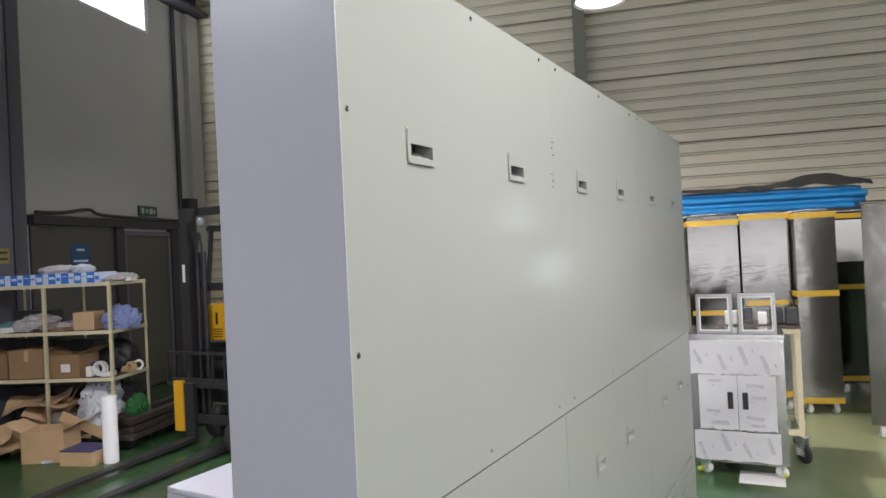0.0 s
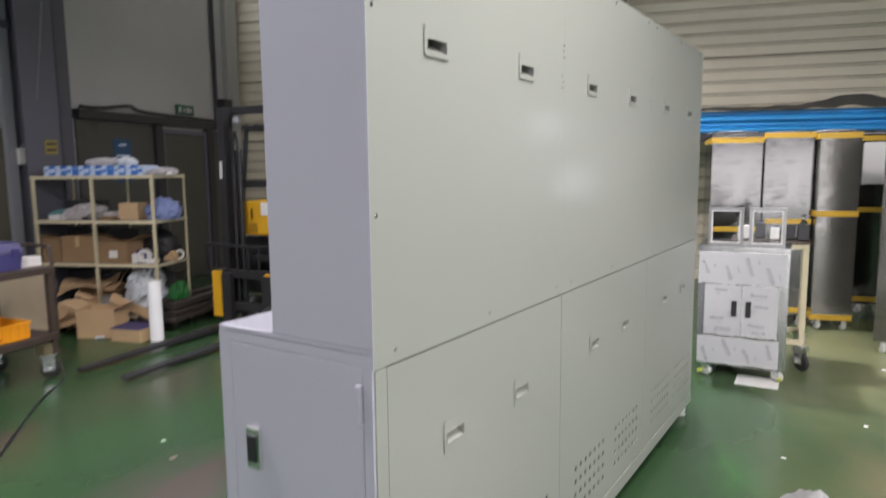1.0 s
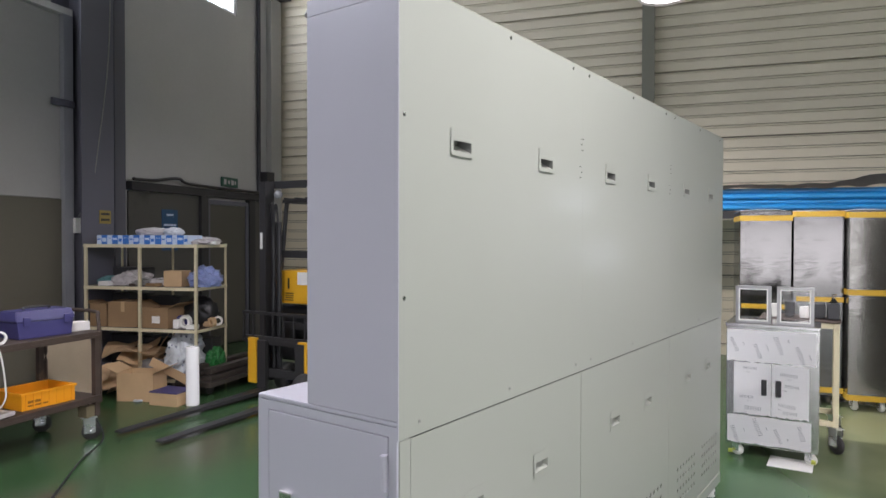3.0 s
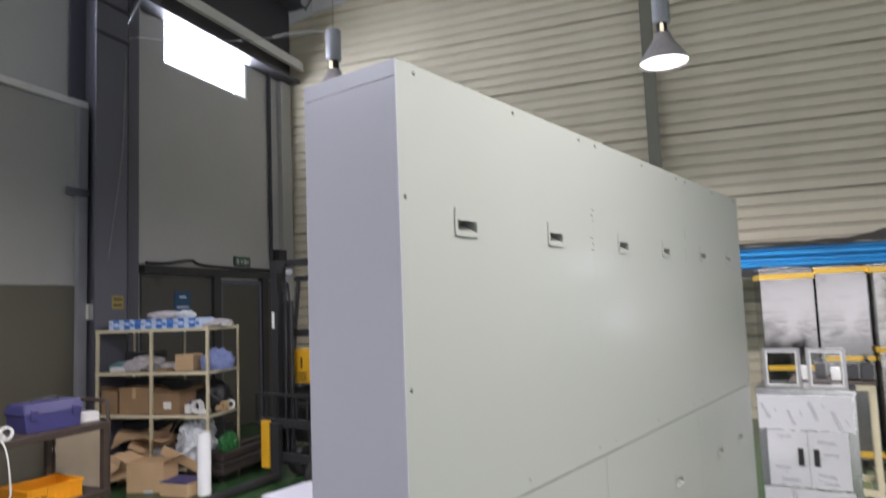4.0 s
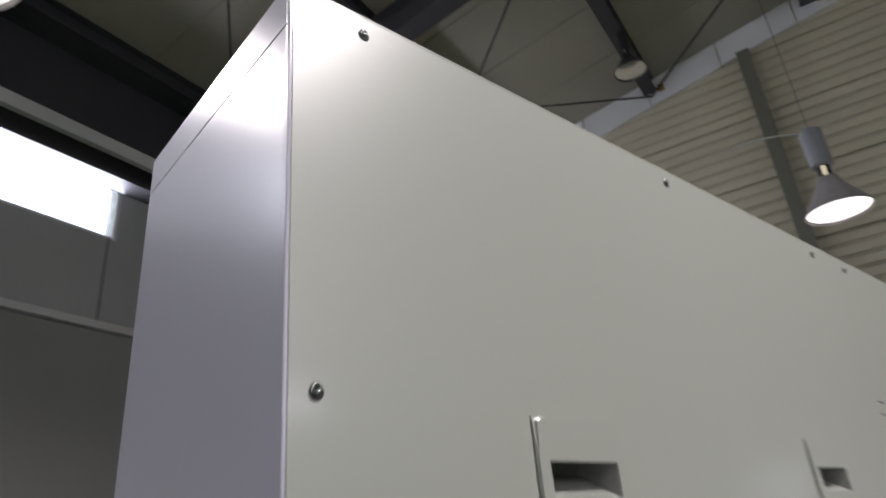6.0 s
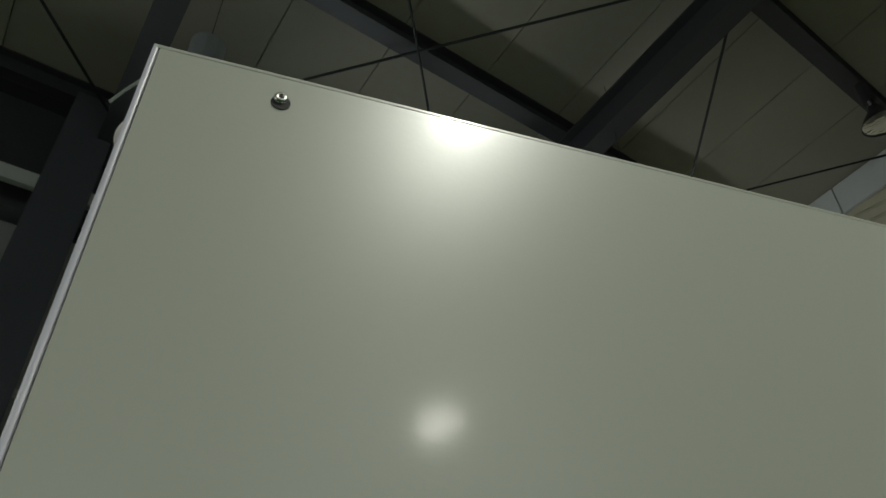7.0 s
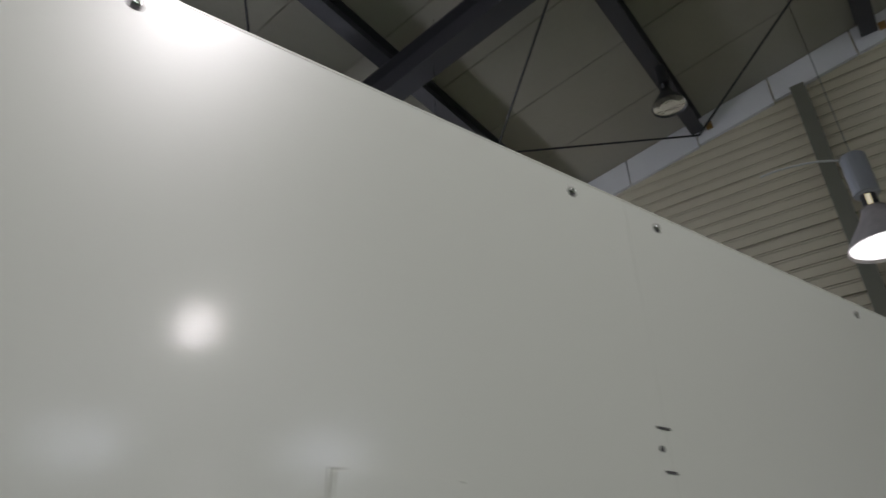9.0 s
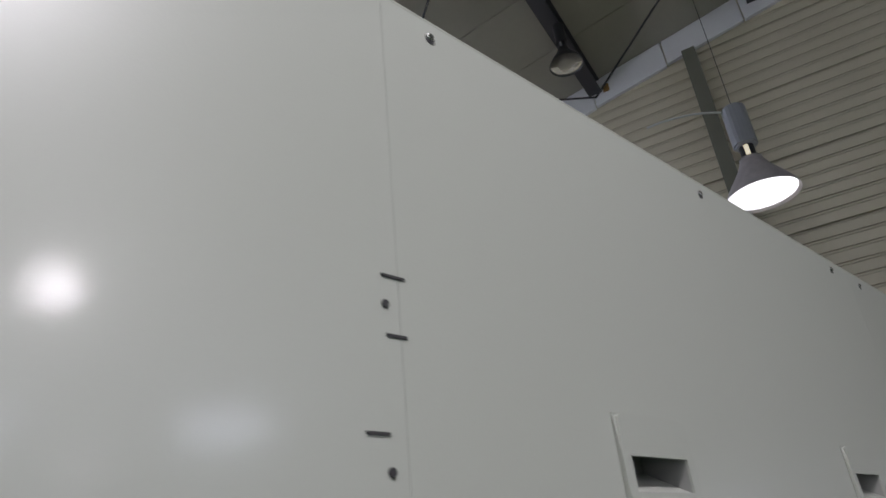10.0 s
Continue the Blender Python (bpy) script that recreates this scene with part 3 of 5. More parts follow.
    area_light("gate_fill", B @ pose(FAR - 0.1, -2.5, 1.15, 90, 0, -90), 10.9, GATE_WATTS, (1.0, 0.98, 0.97), 2.2, "RECTANGLE")

    # a long strip window above the gate, unseen, added to brighten west-facing fronts
    w = thing("window_4", B @ pose(FAR, -2.5, 4.8), "added long strip window above the gate, unseen, with daylight behind", "window", "high windows", "structure")
    for v in range(11):
        box_part("mullion", w, FLASHING, (-0.15, -0.1, v - 5.03, v - 4.97, 0.0, 2.0))
    area_light("strip_fill", B @ pose(FAR + 0.05, -2.5, 5.8, 90, 0, -90), 9.9, HIGH_WATTS, (0.95, 0.97, 1.0), 1.9, "RECTANGLE")

    # roof sheets in one mesh, purlins, rafters, bracing
    bm = bmesh.new()
    u = FAR
    while u < GABLE + 0.3:
        for va, vb in ((BACK, -4.0), (-4.0, EAVE + 3.2)):
            for q in box(bm, u + 0.006, u + 0.994, va, vb, 0.0, 0.1):
                q.co.z += roof_z(q.co.y)
        u += 1.0
    for va, vb in ((BACK, -4.0), (-4.0, EAVE + 3.2)):
        for q in box(bm, FAR, GABLE + 0.3, va, vb, 0.03, 0.09):
            q.co.z += roof_z(q.co.y)
    solid("ceiling", bm, ROOF, B, "pale insulated roof sheets with thin joints", "ceiling", kind="structure")
    for k, v in enumerate((5.2, 3.1, 0.96, -1.18, -3.33, -5.5, -7.65, -9.8, -12.0)):
        z = roof_z(v)
        bm = bmesh.new()
        i_beam(bm, 0.09, z - 0.24, z - 0.012, 0.016, 0.008, (FAR, GABLE - 0.08), lambda s, a, h, v=v: (s, v + a, h))
        solid("purlin_%d" % (k + 1), bm, STEEL_BEAM, B, "dark steel roof purlin", "beam", "purlins", "structure")
    for k, u in enumerate((4.2, 0.1, -4.0, -8.1, -12.2)):
        bm = bmesh.new()
        i_beam(bm, 0.12, -0.66, -0.25, 0.02, 0.012, (BACK, -4.0, EAVE - 0.1), lambda s, a, h, u=u: (u + a, s, h + roof_z(s)))
        solid("rafter_%d" % (k + 1), bm, STEEL_BEAM, B, "deep dark steel rafter", "beam", "rafters", "structure")
    for u0, u1 in ((4.3, GABLE - 0.1), (0.2, 4.1), (-3.9, 0.0)):
        for v0, v1 in ((5.1, 0.96), (0.96, -3.33)):
            for a, b in (((u0, v0), (u1, v1)), ((u0, v1), (u1, v0))):
                bm = bmesh.new()
                rod(bm, (*a, roof_z(a[1]) - 0.3), (*b, roof_z(b[1]) - 0.3), 0.014, 6)
                solid("brace_rod", bm, STEEL_DARK, B, "thin dark steel bracing rod under the roof", "brace", "bracing rods", "structure")


hall()


# ---- lamps ----
def pendant_lamp(u, v, z=3.63, lit=True, top=None, burning=True):
    m = B @ pose(u, v, z) @ Matrix.Scale(0.91 if lit else 0.8, 4)
    top = roof_z(v) + 0.02 if top is None else top
    t = thing("pendant_lamp", m, ("grey bell-shaped high-bay lamp, lit, hanging on a cable" if burning else "grey bell-shaped high-bay lamp, switched off, on a cable") if lit else "unlit high-bay lamp fixed under a purlin", "lamp", "hall lamps")
    bm = bmesh.new()
    lathe(bm, [(0.238, 0.0), (0.226, 0.035), (0.186, 0.1), (0.14, 0.165), (0.104, 0.22), (0.08, 0.27), (0.075, 0.30), (0.07, 0.27), (0.096, 0.22), (0.132, 0.165), (0.178, 0.1), (0.219, 0.03), (0.238, 0.0)], 72)
    for q in bm.verts:
        if 0.01 < q.co.z < 0.27 and round(math.atan2(q.co.y, q.co.x) / (math.pi / 36)) % 2:
            q.co.x *= 0.975
            q.co.y *= 0.975
    part("shade", bm, LAMP_METAL if lit else STEEL_DARK, t, "ribbed grey reflector", True)
    bm = bmesh.new()
    rod(bm, (0, 0, 0.29), (0, 0, 0.40), 0.05, 16)
    part("socket", bm, BLACK, t)
    # clips are no light source; their brightness is put in as glow
    for s in (-1, 1):
        box_part("clip", t, CLIP_GLOW if lit else CHROME, (s * 0.065 - 0.012, s * 0.065 + 0.012, -0.015, 0.015, 0.30, 0.38), 0.004, "small bright clip")
    bm = bmesh.new()
    rod(bm, (0, 0, 0.40), (0, 0, 0.74), 0.082, 20)
    bmesh.ops.bevel(bm, geom=[e for e in bm.edges if abs(e.verts[0].co.z - e.verts[1].co.z) < 1e-4], offset=0.012, segments=2, affect="EDGES")
    part("ballast", bm, BALLAST if lit else STEEL_DARK, t)
    if lit:
        bm = bmesh.new()
        tube(bm, curve_points([(-0.03, 0.07, 0.72), (-0.13, 0.24, 0.725), (-0.24, 0.44, 0.69), (-0.3, 0.56, 0.65)]), 0.008)
        part("feed_cable", bm, FLASHING, t, "pale feed cable", True)
    bm = bmesh.new()
    rod(bm, (0, 0, 0.74), (0, 0, (top - z) / (0.91 if lit else 0.8)), 0.0025, 6)
    part("cable", bm, BLACK, t)
    bm = bmesh.new()
    lathe(bm, [(0.0005, 0.012), (0.12, 0.012), (0.222, 0.02)], 32)
    part("lens", bm, LAMP_GLOW if lit and burning else CLEAR, t, "glowing lens" if lit and burning else "faceted clear glass")
    if lit and burning:
        area_light("lamp_light", B @ pose(u, v, z - 0.012), 0.18, LAMP_WATTS, (1.0, 0.965, 0.925)).data.spread = radians(168)


# rows at u -4.1 and -8.5 are unseen, added for fill light
for u, v in ((4.68, -0.52), (0.25, 1.83), (0.3, -1.35), (0.28, -4.42), (0.28, -10.5), (-4.1, -1.42), (-4.1, -4.42), (-8.5, -1.42), (-8.5, -6.0)):
    pendant_lamp(u, v)
pendant_lamp(4.19, 2.5, burning=False)
pendant_lamp(6.36, 0.88, 6.7, False, 7.39)


# ---- the machine ----
def flush_handle(parent, x, z, w=0.102, h=0.073, t=0.0042, inner=CUP, low=0.014, top=0.025):
    """A pressed pull: a raised plate with a cup behind it."""
    bm = bmesh.new()
    slab_with_holes(bm, x, x + w, z - h, z, -t, -0.0006, [(x + 0.011, x + w - 0.010, z - h + low, z - top)])
    outer = [e for e in bm.edges if all(abs(v.co.y + t) < 1e-5 for v in e.verts) and any(all(abs(v.co[i] - c) < 1e-6 for v in e.verts) for i, c in ((0, x), (0, x + w), (2, z), (2, z - h)))]
    bmesh.ops.bevel(bm, geom=outer, offset=t * 0.7, segments=5, affect="EDGES")
    plate = part("pull_plate", bm, IVORY, parent, "ivory flush pull plate")
    a, b, c, d = x + 0.011, x + w - 0.010, z - h + low, z - top
    bm = bmesh.new()
    v = [bm.verts.new(p) for p in ((a, -0.002, c), (b, -0.002, c), (b, -0.002, d), (a, -0.002, d), (a + 0.002, 0.038, c + 0.022), (b - 0.002, 0.038, c + 0.022), (b - 0.002, 0.038, d + 0.03), (a + 0.002, 0.038, d + 0.03))]
    for f in ((1, 2, 6, 5), (2, 3, 7, 6), (3, 0, 4, 7), (4, 5, 6, 7)):
        bm.faces.new([v[i] for i in f])
    part("pull_cup", bm, inner, plate)
    bm = bmesh.new()
    v = [bm.verts.new(p) for p in ((a, -0.002, c), (b, -0.002, c), (b - 0.002, 0.038, c + 0.022), (a + 0.002, 0.038, c + 0.022))]
    bm.faces.new(v)
    part("pull_lip", bm, IVORY, plate)
    return plate


def screw(parent, x, z, mesh, hole, y=-0.0005):
    ob = new("screw", mesh)
    ob.parent = parent
    ob.location = (x, y, z)
    if hole:
        rim = new("screw_hole", hole)
        rim.parent = parent
        rim.location = (x, y + 0.0002, z)


def machine():
    mc = thing("machine_cabinet", pose(0, 0, 0), "tall ivory steel machine housing with lilac grey end and stepped base", "machine")
    L, ZS, ZL, ZT, D, DL = 3.0, 1.072, 1.116, 2.132, 0.3, 0.494
    box_part("inner_body", mc, INSIDE, (0.03, L - 0.03, 0.05, D - 0.01, 0.12, ZT - 0.02))
    box_part("inner_base", mc, DARK_GAP, (0.03, L - 0.03, 0.05, DL - 0.03, 0.12, ZL - 0.02))
    bm = bmesh.new()
    lathe(bm, [(0.0014, 0.0012), (0.0017, 0.0026), (0.0034, 0.0022), (0.0043, 0.0010), (0.0045, -0.0006), (0.0030, -0.0010)], 18, pose(0, 0, 0.0014, 90))
    bmesh.ops.scale(bm, vec=(0.86, 0.86, 0.86), verts=bm.verts[:])
    head = mesh_of("screw", bm, SCREW, True)
    bm = bmesh.new()
    rod(bm, (0.0003, -0.0003, -0.0012), (0.0003, 0.0006, -0.0012), 0.005, 20)
    rod(bm, (0, -0.0012, 0.0014), (0, 0.0004, 0.0014), 0.0014, 10)
    hole = mesh_of("screw_hole", bm, DARK_GAP)
    bm = bmesh.new()
    rod(bm, (0, -0.0022, 0), (0, 0.0008, 0), 0.0042, 12, 0.0034)
    painted = mesh_of("screw", bm, CUP)
    # upper sheets
    for k in range(3):
        x0, x1 = k * 1.0 + (0.0001 if k else 0.0022), k * 1.0 + 0.9998
        pulls = (0.2, 0.669)
        holes = [(k + q + 0.008, k + q + 0.095, 1.752, 1.796) for q in pulls]
        bm = bmesh.new()
        slab_with_holes(bm, x0, x1, ZS + 0.0005, ZT - 0.0026, 0.0, 0.003, holes)
        sheet = part("upper_panel", bm, IVORY, mc, "smooth ivory upper sheet")
        for q in pulls:
            flush_handle(sheet, k + q, 1.816, h=0.071, low=0.013, top=0.032)
        for x in (0.064 if k == 0 else 0.05, 0.5 if k == 0 else 0.492, 0.919):
            screw(sheet, k + x, 2.112, head, hole)
        for x in (0.077, 0.5, 0.95):
            screw(sheet, k + x, 1.102, painted, None)
        if k == 0:
            for z in (1.821, 1.399):
                screw(sheet, 0.02, z, head, hole)
    # latch slots at the sheet joints
    for k in (1, 2):
        for x, z, w in ((-0.013, 1.881, 0.018), (-0.011, 1.8425, 0.015), (-0.028, 1.785, 0.016), (-0.027, 1.7465, 0.016)):
            box_part("slot", mc, DARK_GAP, (k + x, k + x + w, -0.0009, 0.0, z, z + 0.0019), 0.0, "small dark latch slot")
        for x, z in ((-0.011, 1.863), (-0.012, 1.766)):
            bm = bmesh.new()
            rod(bm, (k + x, -0.0011, z), (k + x, 0.0, z), 0.0028, 8)
            part("rivet_hole", bm, DARK_GAP, mc, "small dark hole")
        box_part("joint_strip", mc, IVORY, (k - 0.0012, k + 0.0008, 0.0031, 0.005, ZS, ZT))
    # base sheets with perforated vents
    for k in range(3):
        x0, x1, z0, z1 = k + 0.049 if k == 0 else k + 0.0018, k + 0.9985, 0.145, ZS - 0.004
        pulls = [(k + 0.268 + q + 0.009, k + 0.268 + q + 0.093, 0.805, 0.842) for q in (0.0, 0.382)]
        vents = [(k + a, k + a + 0.342, 0.209, 0.417) for a in (0.13, 0.578)]
        bm = bmesh.new()
        slab_with_holes(bm, x0, x1, z0, z1, 0.002, 0.005, pulls + vents)
        nx, nz = 7, 4
        for a, b, c, d in vents:
            sx, sz = (b - a) / nx, (d - c) / nz
            for i in range(nx):
                for j in range(nz):
                    cx, cz, r = a + (i + 0.5) * sx, c + (j + 0.5) * sz, 0.0125
                    ring = [bm.verts.new((cx + r * math.cos(math.pi * (q + 0.5) / 4), 0.002, cz + r * math.sin(math.pi * (q + 0.5) / 4))) for q in range(8)]
                    deep = [bm.verts.new((q.co.x, 0.006, q.co.z)) for q in ring]
                    corner = [bm.verts.new((cx + p * sx / 2, 0.002, cz + s * sz / 2)) for p, s in ((1, 1), (-1, 1), (-1, -1), (1, -1))]
                    for q in range(4):
                        bm.faces.new((corner[q], ring[2 * q + 1], ring[2 * q]))
                        bm.faces.new((corner[q], corner[(q + 1) % 4], ring[(2 * q + 2) % 8], ring[2 * q + 1]))
                    for q in range(8):
                        bm.faces.new((ring[q], ring[(q + 1) % 8], deep[(q + 1) % 8], deep[q]))
        sheet = part("base_panel", bm, IVORY, mc, "ivory base sheet with round vent holes")
        for q in (0.0, 0.382):
            flush_handle(sheet, k + 0.268 + q, 0.869, 0.102, 0.078, 0.0012, IVORY, 0.018, 0.03)
    # frame of the base
    bm = bmesh.new()
    box(bm, 0.006, 0.046, 0.0, 0.04, 0.08, ZS - 0.002, 0.003)
    part("corner_post", bm, IVORY, mc)
    bm = bmesh.new()
    box(bm, 0.002, L, -0.002, 0.04, 0.08, 0.141, 0.003)
    part("bottom_rail", bm, IVORY, mc)
    bm = bmesh.new()
    box(bm, 0.004, L - 0.004, 0.012, 0.03, ZS - 0.012, ZS + 0.004)
    part("seam_rail", bm, DARK_GAP, mc)
    for k in (1, 2):
        box_part("seam_post", mc, DARK_GAP, (k - 0.004, k + 0.004, 0.006, 0.03, 0.112, ZS - 0.01))
    # lilac end, upper and lower
    bm = bmesh.new()
    box(bm, -0.001, 0.03, 0.0045, D, ZL + 0.001, ZT - 0.0415, 0.0006)
    part("end_panel", bm, LILAC, mc, "lilac grey upper end sheet")
    bm = bmesh.new()
    box(bm, -0.0014, 0.0016, -0.0008, 0.0042, ZS + 0.001, ZT - 0.0025, 0.0011)
    part("corner_fold", bm, LILAC, mc, "rounded folded corner edge")
    box_part("corner_gap", mc, DARK_GAP, (0.0016, 0.0023, 0.0012, 0.0042, ZS + 0.001, ZT - 0.004))
    bm = bmesh.new()
    box(bm, -0.001, L, 0.0046, D, ZT - 0.04, ZT - 0.0002, 0.0006)
    part("top_cap", bm, LILAC, mc, "folded top cap")
    bm = bmesh.new()
    box(bm, -0.0014, L, -0.0002, 0.0044, ZT - 0.0025, ZT, 0.0007)
    part("top_fold", bm, IVORY, mc, "rounded folded top edge")
    bm = bmesh.new()
    box(bm, L - 0.03, L, 0.004, D, ZL + 0.001, ZT - 0.0415)
    box(bm, L - 0.03, L, 0.004, DL, 0.08, ZL - 0.013)
    box(bm, 0.03, L - 0.03, D - 0.006, D, ZL + 0.001, ZT - 0.0415)
    box(bm, 0.03, L - 0.03, DL - 0.006, DL, 0.08, ZL - 0.013)
    part("back_sheet", bm, LILAC, mc)
    bm = bmesh.new()
    box(bm, -0.001, L, 0.0035, DL, ZL - 0.012, ZL, 0.003)
    part("base_top", bm, LILAC, mc, "lilac ledge on top of the base")
    bm = bmesh.new()
    y0, y1, z0, z1 = 0.03, 0.45, 0.13, 1.077
    for a, b, c, d in ((0.004, y0 - 0.002, 0.08, ZL - 0.013), (y1 + 0.002, DL, 0.08, ZL - 0.013), (y0 - 0.002, y1 + 0.002, 0.08, z0 - 0.002), (y0 - 0.002, y1 + 0.002, z1 + 0.002, ZL - 0.013)):
        box(bm, -0.001, 0.03, a, b, c, d)
    part("end_frame", bm, LILAC, mc)
    box_part("dark_rebate", mc, DARK_GAP, (0.012, 0.028, y0 - 0.002, y1 + 0.002, z0 - 0.002, z1 + 0.002))
    bm = bmesh.new()
    box(bm, -0.002, 0.01, y0, y1, z0, z1, 0.003)
    door = part("door", bm, LILAC, mc, "lilac hinged end door")
    bm = bmesh.new()
    box(bm, -0.014, -0.002, 0.35, 0.397, 0.768, 0.876, 0.005)
    plate = part("latch", bm, CHROME, door, "chrome latch with black lever")
    bm = bmesh.new()
    box(bm, -0.0195, -0.0145, 0.3585, 0.3885, 0.788, 0.856, 0.003)
    part("lever", bm, BLACK, plate)
    for z in (0.952, 0.2):
        bm = bmesh.new()
        rod(bm, (-0.007, 0.036, z), (-0.007, 0.036, z + 0.084), 0.008, 12)
        box(bm, -0.004, 0.0, 0.031, 0.055, z + 0.006, z + 0.078)
        part("hinge", bm, LILAC, door)
    # swivel feet
    for x in (0.06, 1.5, 2.95):
        for y in (0.05, DL - 0.05):
            foot = new("foot")
            foot.parent = mc
            foot.location = (x, y, 0)
            bm = bmesh.new()
            rod(bm, (0, 0, 0.05), (0, 0, 0.083), 0.01, 10)
            part("stem", bm, CHROME, foot)
            bm = bmesh.new()
            lathe(bm, [(0.0005, 0.0), (0.033, 0.0), (0.036, 0.01), (0.034, 0.04), (0.022, 0.056), (0.0005, 0.058)], 16)
            part("wheel_body", bm, WHITE_PLASTIC, foot, "white plastic castor body", True)
            bm = bmesh.new()
            rod(bm, (0, -0.0375, 0.022), (0, -0.03, 0.022), 0.012, 12)
            part("hub", bm, BLACK, foot)


machine()


# ---- castors ----
def castor(parent, x, y, top, r, mat=RUBBER, yaw=20, wide=0.03):
    c = new("castor")
    c.parent = parent
    c.matrix_local = pose(x, y, 0, 0, 0, yaw)
    bm = bmesh.new()
    lathe(bm, [(r * 0.35, -wide / 2), (r * 0.9, -wide / 2), (r, -wide / 4), (r, wide / 4), (r * 0.9, wide / 2), (r * 0.35, wide / 2), (r * 0.35, -wide / 2)], 20, pose(-r * 0.4, 0, r, 90))
    part("wheel", bm, mat, c, "", True)
    bm = bmesh.new()
    for s in (-1, 1):
        box(bm, -r * 0.75, r * 0.4, s * (wide / 2 + 0.006) - 0.002, s * (wide / 2 + 0.006) + 0.002, r * 0.8, top - 0.012)
    box(bm, -r * 0.9, r * 0.6, -wide, wide, top - 0.012, top - 0.001)
    rod(bm, (-r * 0.4, -wide, r), (-r * 0.4, wide, r), r * 0.16, 8)
    part("fork", bm, CHROME, c)


# ---- wrapped cabinets, tubes and trolleys beside the gable ----
def wrapped_cabinet(u, v, w, depth, h, mat, label, tapes, strips=(), yaw=0, papers=()):
    t = thing("steel_cabinet", B @ pose(u, v, 0, 0, 0, yaw), label, "cabinet", "wrapped cabinets")
    bm = bmesh.new()
    box(bm, 0, depth, -w, 0, 0.1, h, 0.006)
    bmesh.ops.subdivide_edges(bm, edges=[e for e in bm.edges if e.calc_length() > 0.3], cuts=6, use_grid_fill=True)
    part("body", bm, mat, t, "sheet steel body in clear wrap")
    for z in tapes:
        bm = bmesh.new()
        box(bm, -0.004, depth + 0.004, -w - 0.004, 0.004, z - 0.025, z + 0.025)
        part("tape_band", bm, TAPE, t, "yellow tape band")
    if tapes:
        bm = bmesh.new()
        blob(bm, (0, 0, 0), (depth * 0.5, w * 0.5, 0.014), 0.35, 7, u * 3 + v, 4, -0.004)
        bmesh.ops.translate(bm, vec=(depth / 2, -w / 2, h + 0.005), verts=bm.verts[:])
        part("wrap_top", bm, WHITE_BAG, t, "bunched clear wrap", True)
    for z, y0, y1 in strips:
        box_part("tape_strip", t, TAPE, (-0.005, -0.0005, y0, y1, z - 0.022, z + 0.022), 0.0, "yellow tape strip")
    for y0, y1, z0, z1 in papers:
        box_part("label_sheet", t, PAPER, (-0.006, -0.001, y0, y1, z0, z1))
    for x in (0.07, depth - 0.05):
        for y in (-0.06, -w + 0.06):
            castor(t, x, y, 0.1, 0.042, WHITE_PLASTIC)
    return t


wrapped_cabinet(5.45, -1.21, 0.445, 0.58, 1.8, WRAPPED, "tall stainless cabinet in clear wrap with yellow tape", (1.73, 0.15), ((0.9, -0.43, -0.02),))
wrapped_cabinet(5.45, -1.665, 0.415, 0.58, 1.79, WRAPPED, "tall stainless cabinet in clear wrap with yellow tape", (1.765, 0.15), ((0.98, -0.415, -0.03),))
wrapped_cabinet(5.33, -2.09, 0.33, 0.58, 1.79, GREY_STEEL, "tall dull steel cabinet in clear wrap with yellow tape", (1.75, 1.06, 0.12))
wrapped_cabinet(6.17, -2.655, 0.38, 0.58, 1.79, WRAPPED, "tall wrapped steel cabinet with a pale sheet on it", (1.75, 1.05, 0.15), papers=((-0.26, -0.02, 1.3, 1.71),))
wrapped_cabinet(4.60, -2.37, 0.6, 0.66, 1.78, GREY_STEEL, "tall plain grey steel cabinet on white castors", (), yaw=-19)


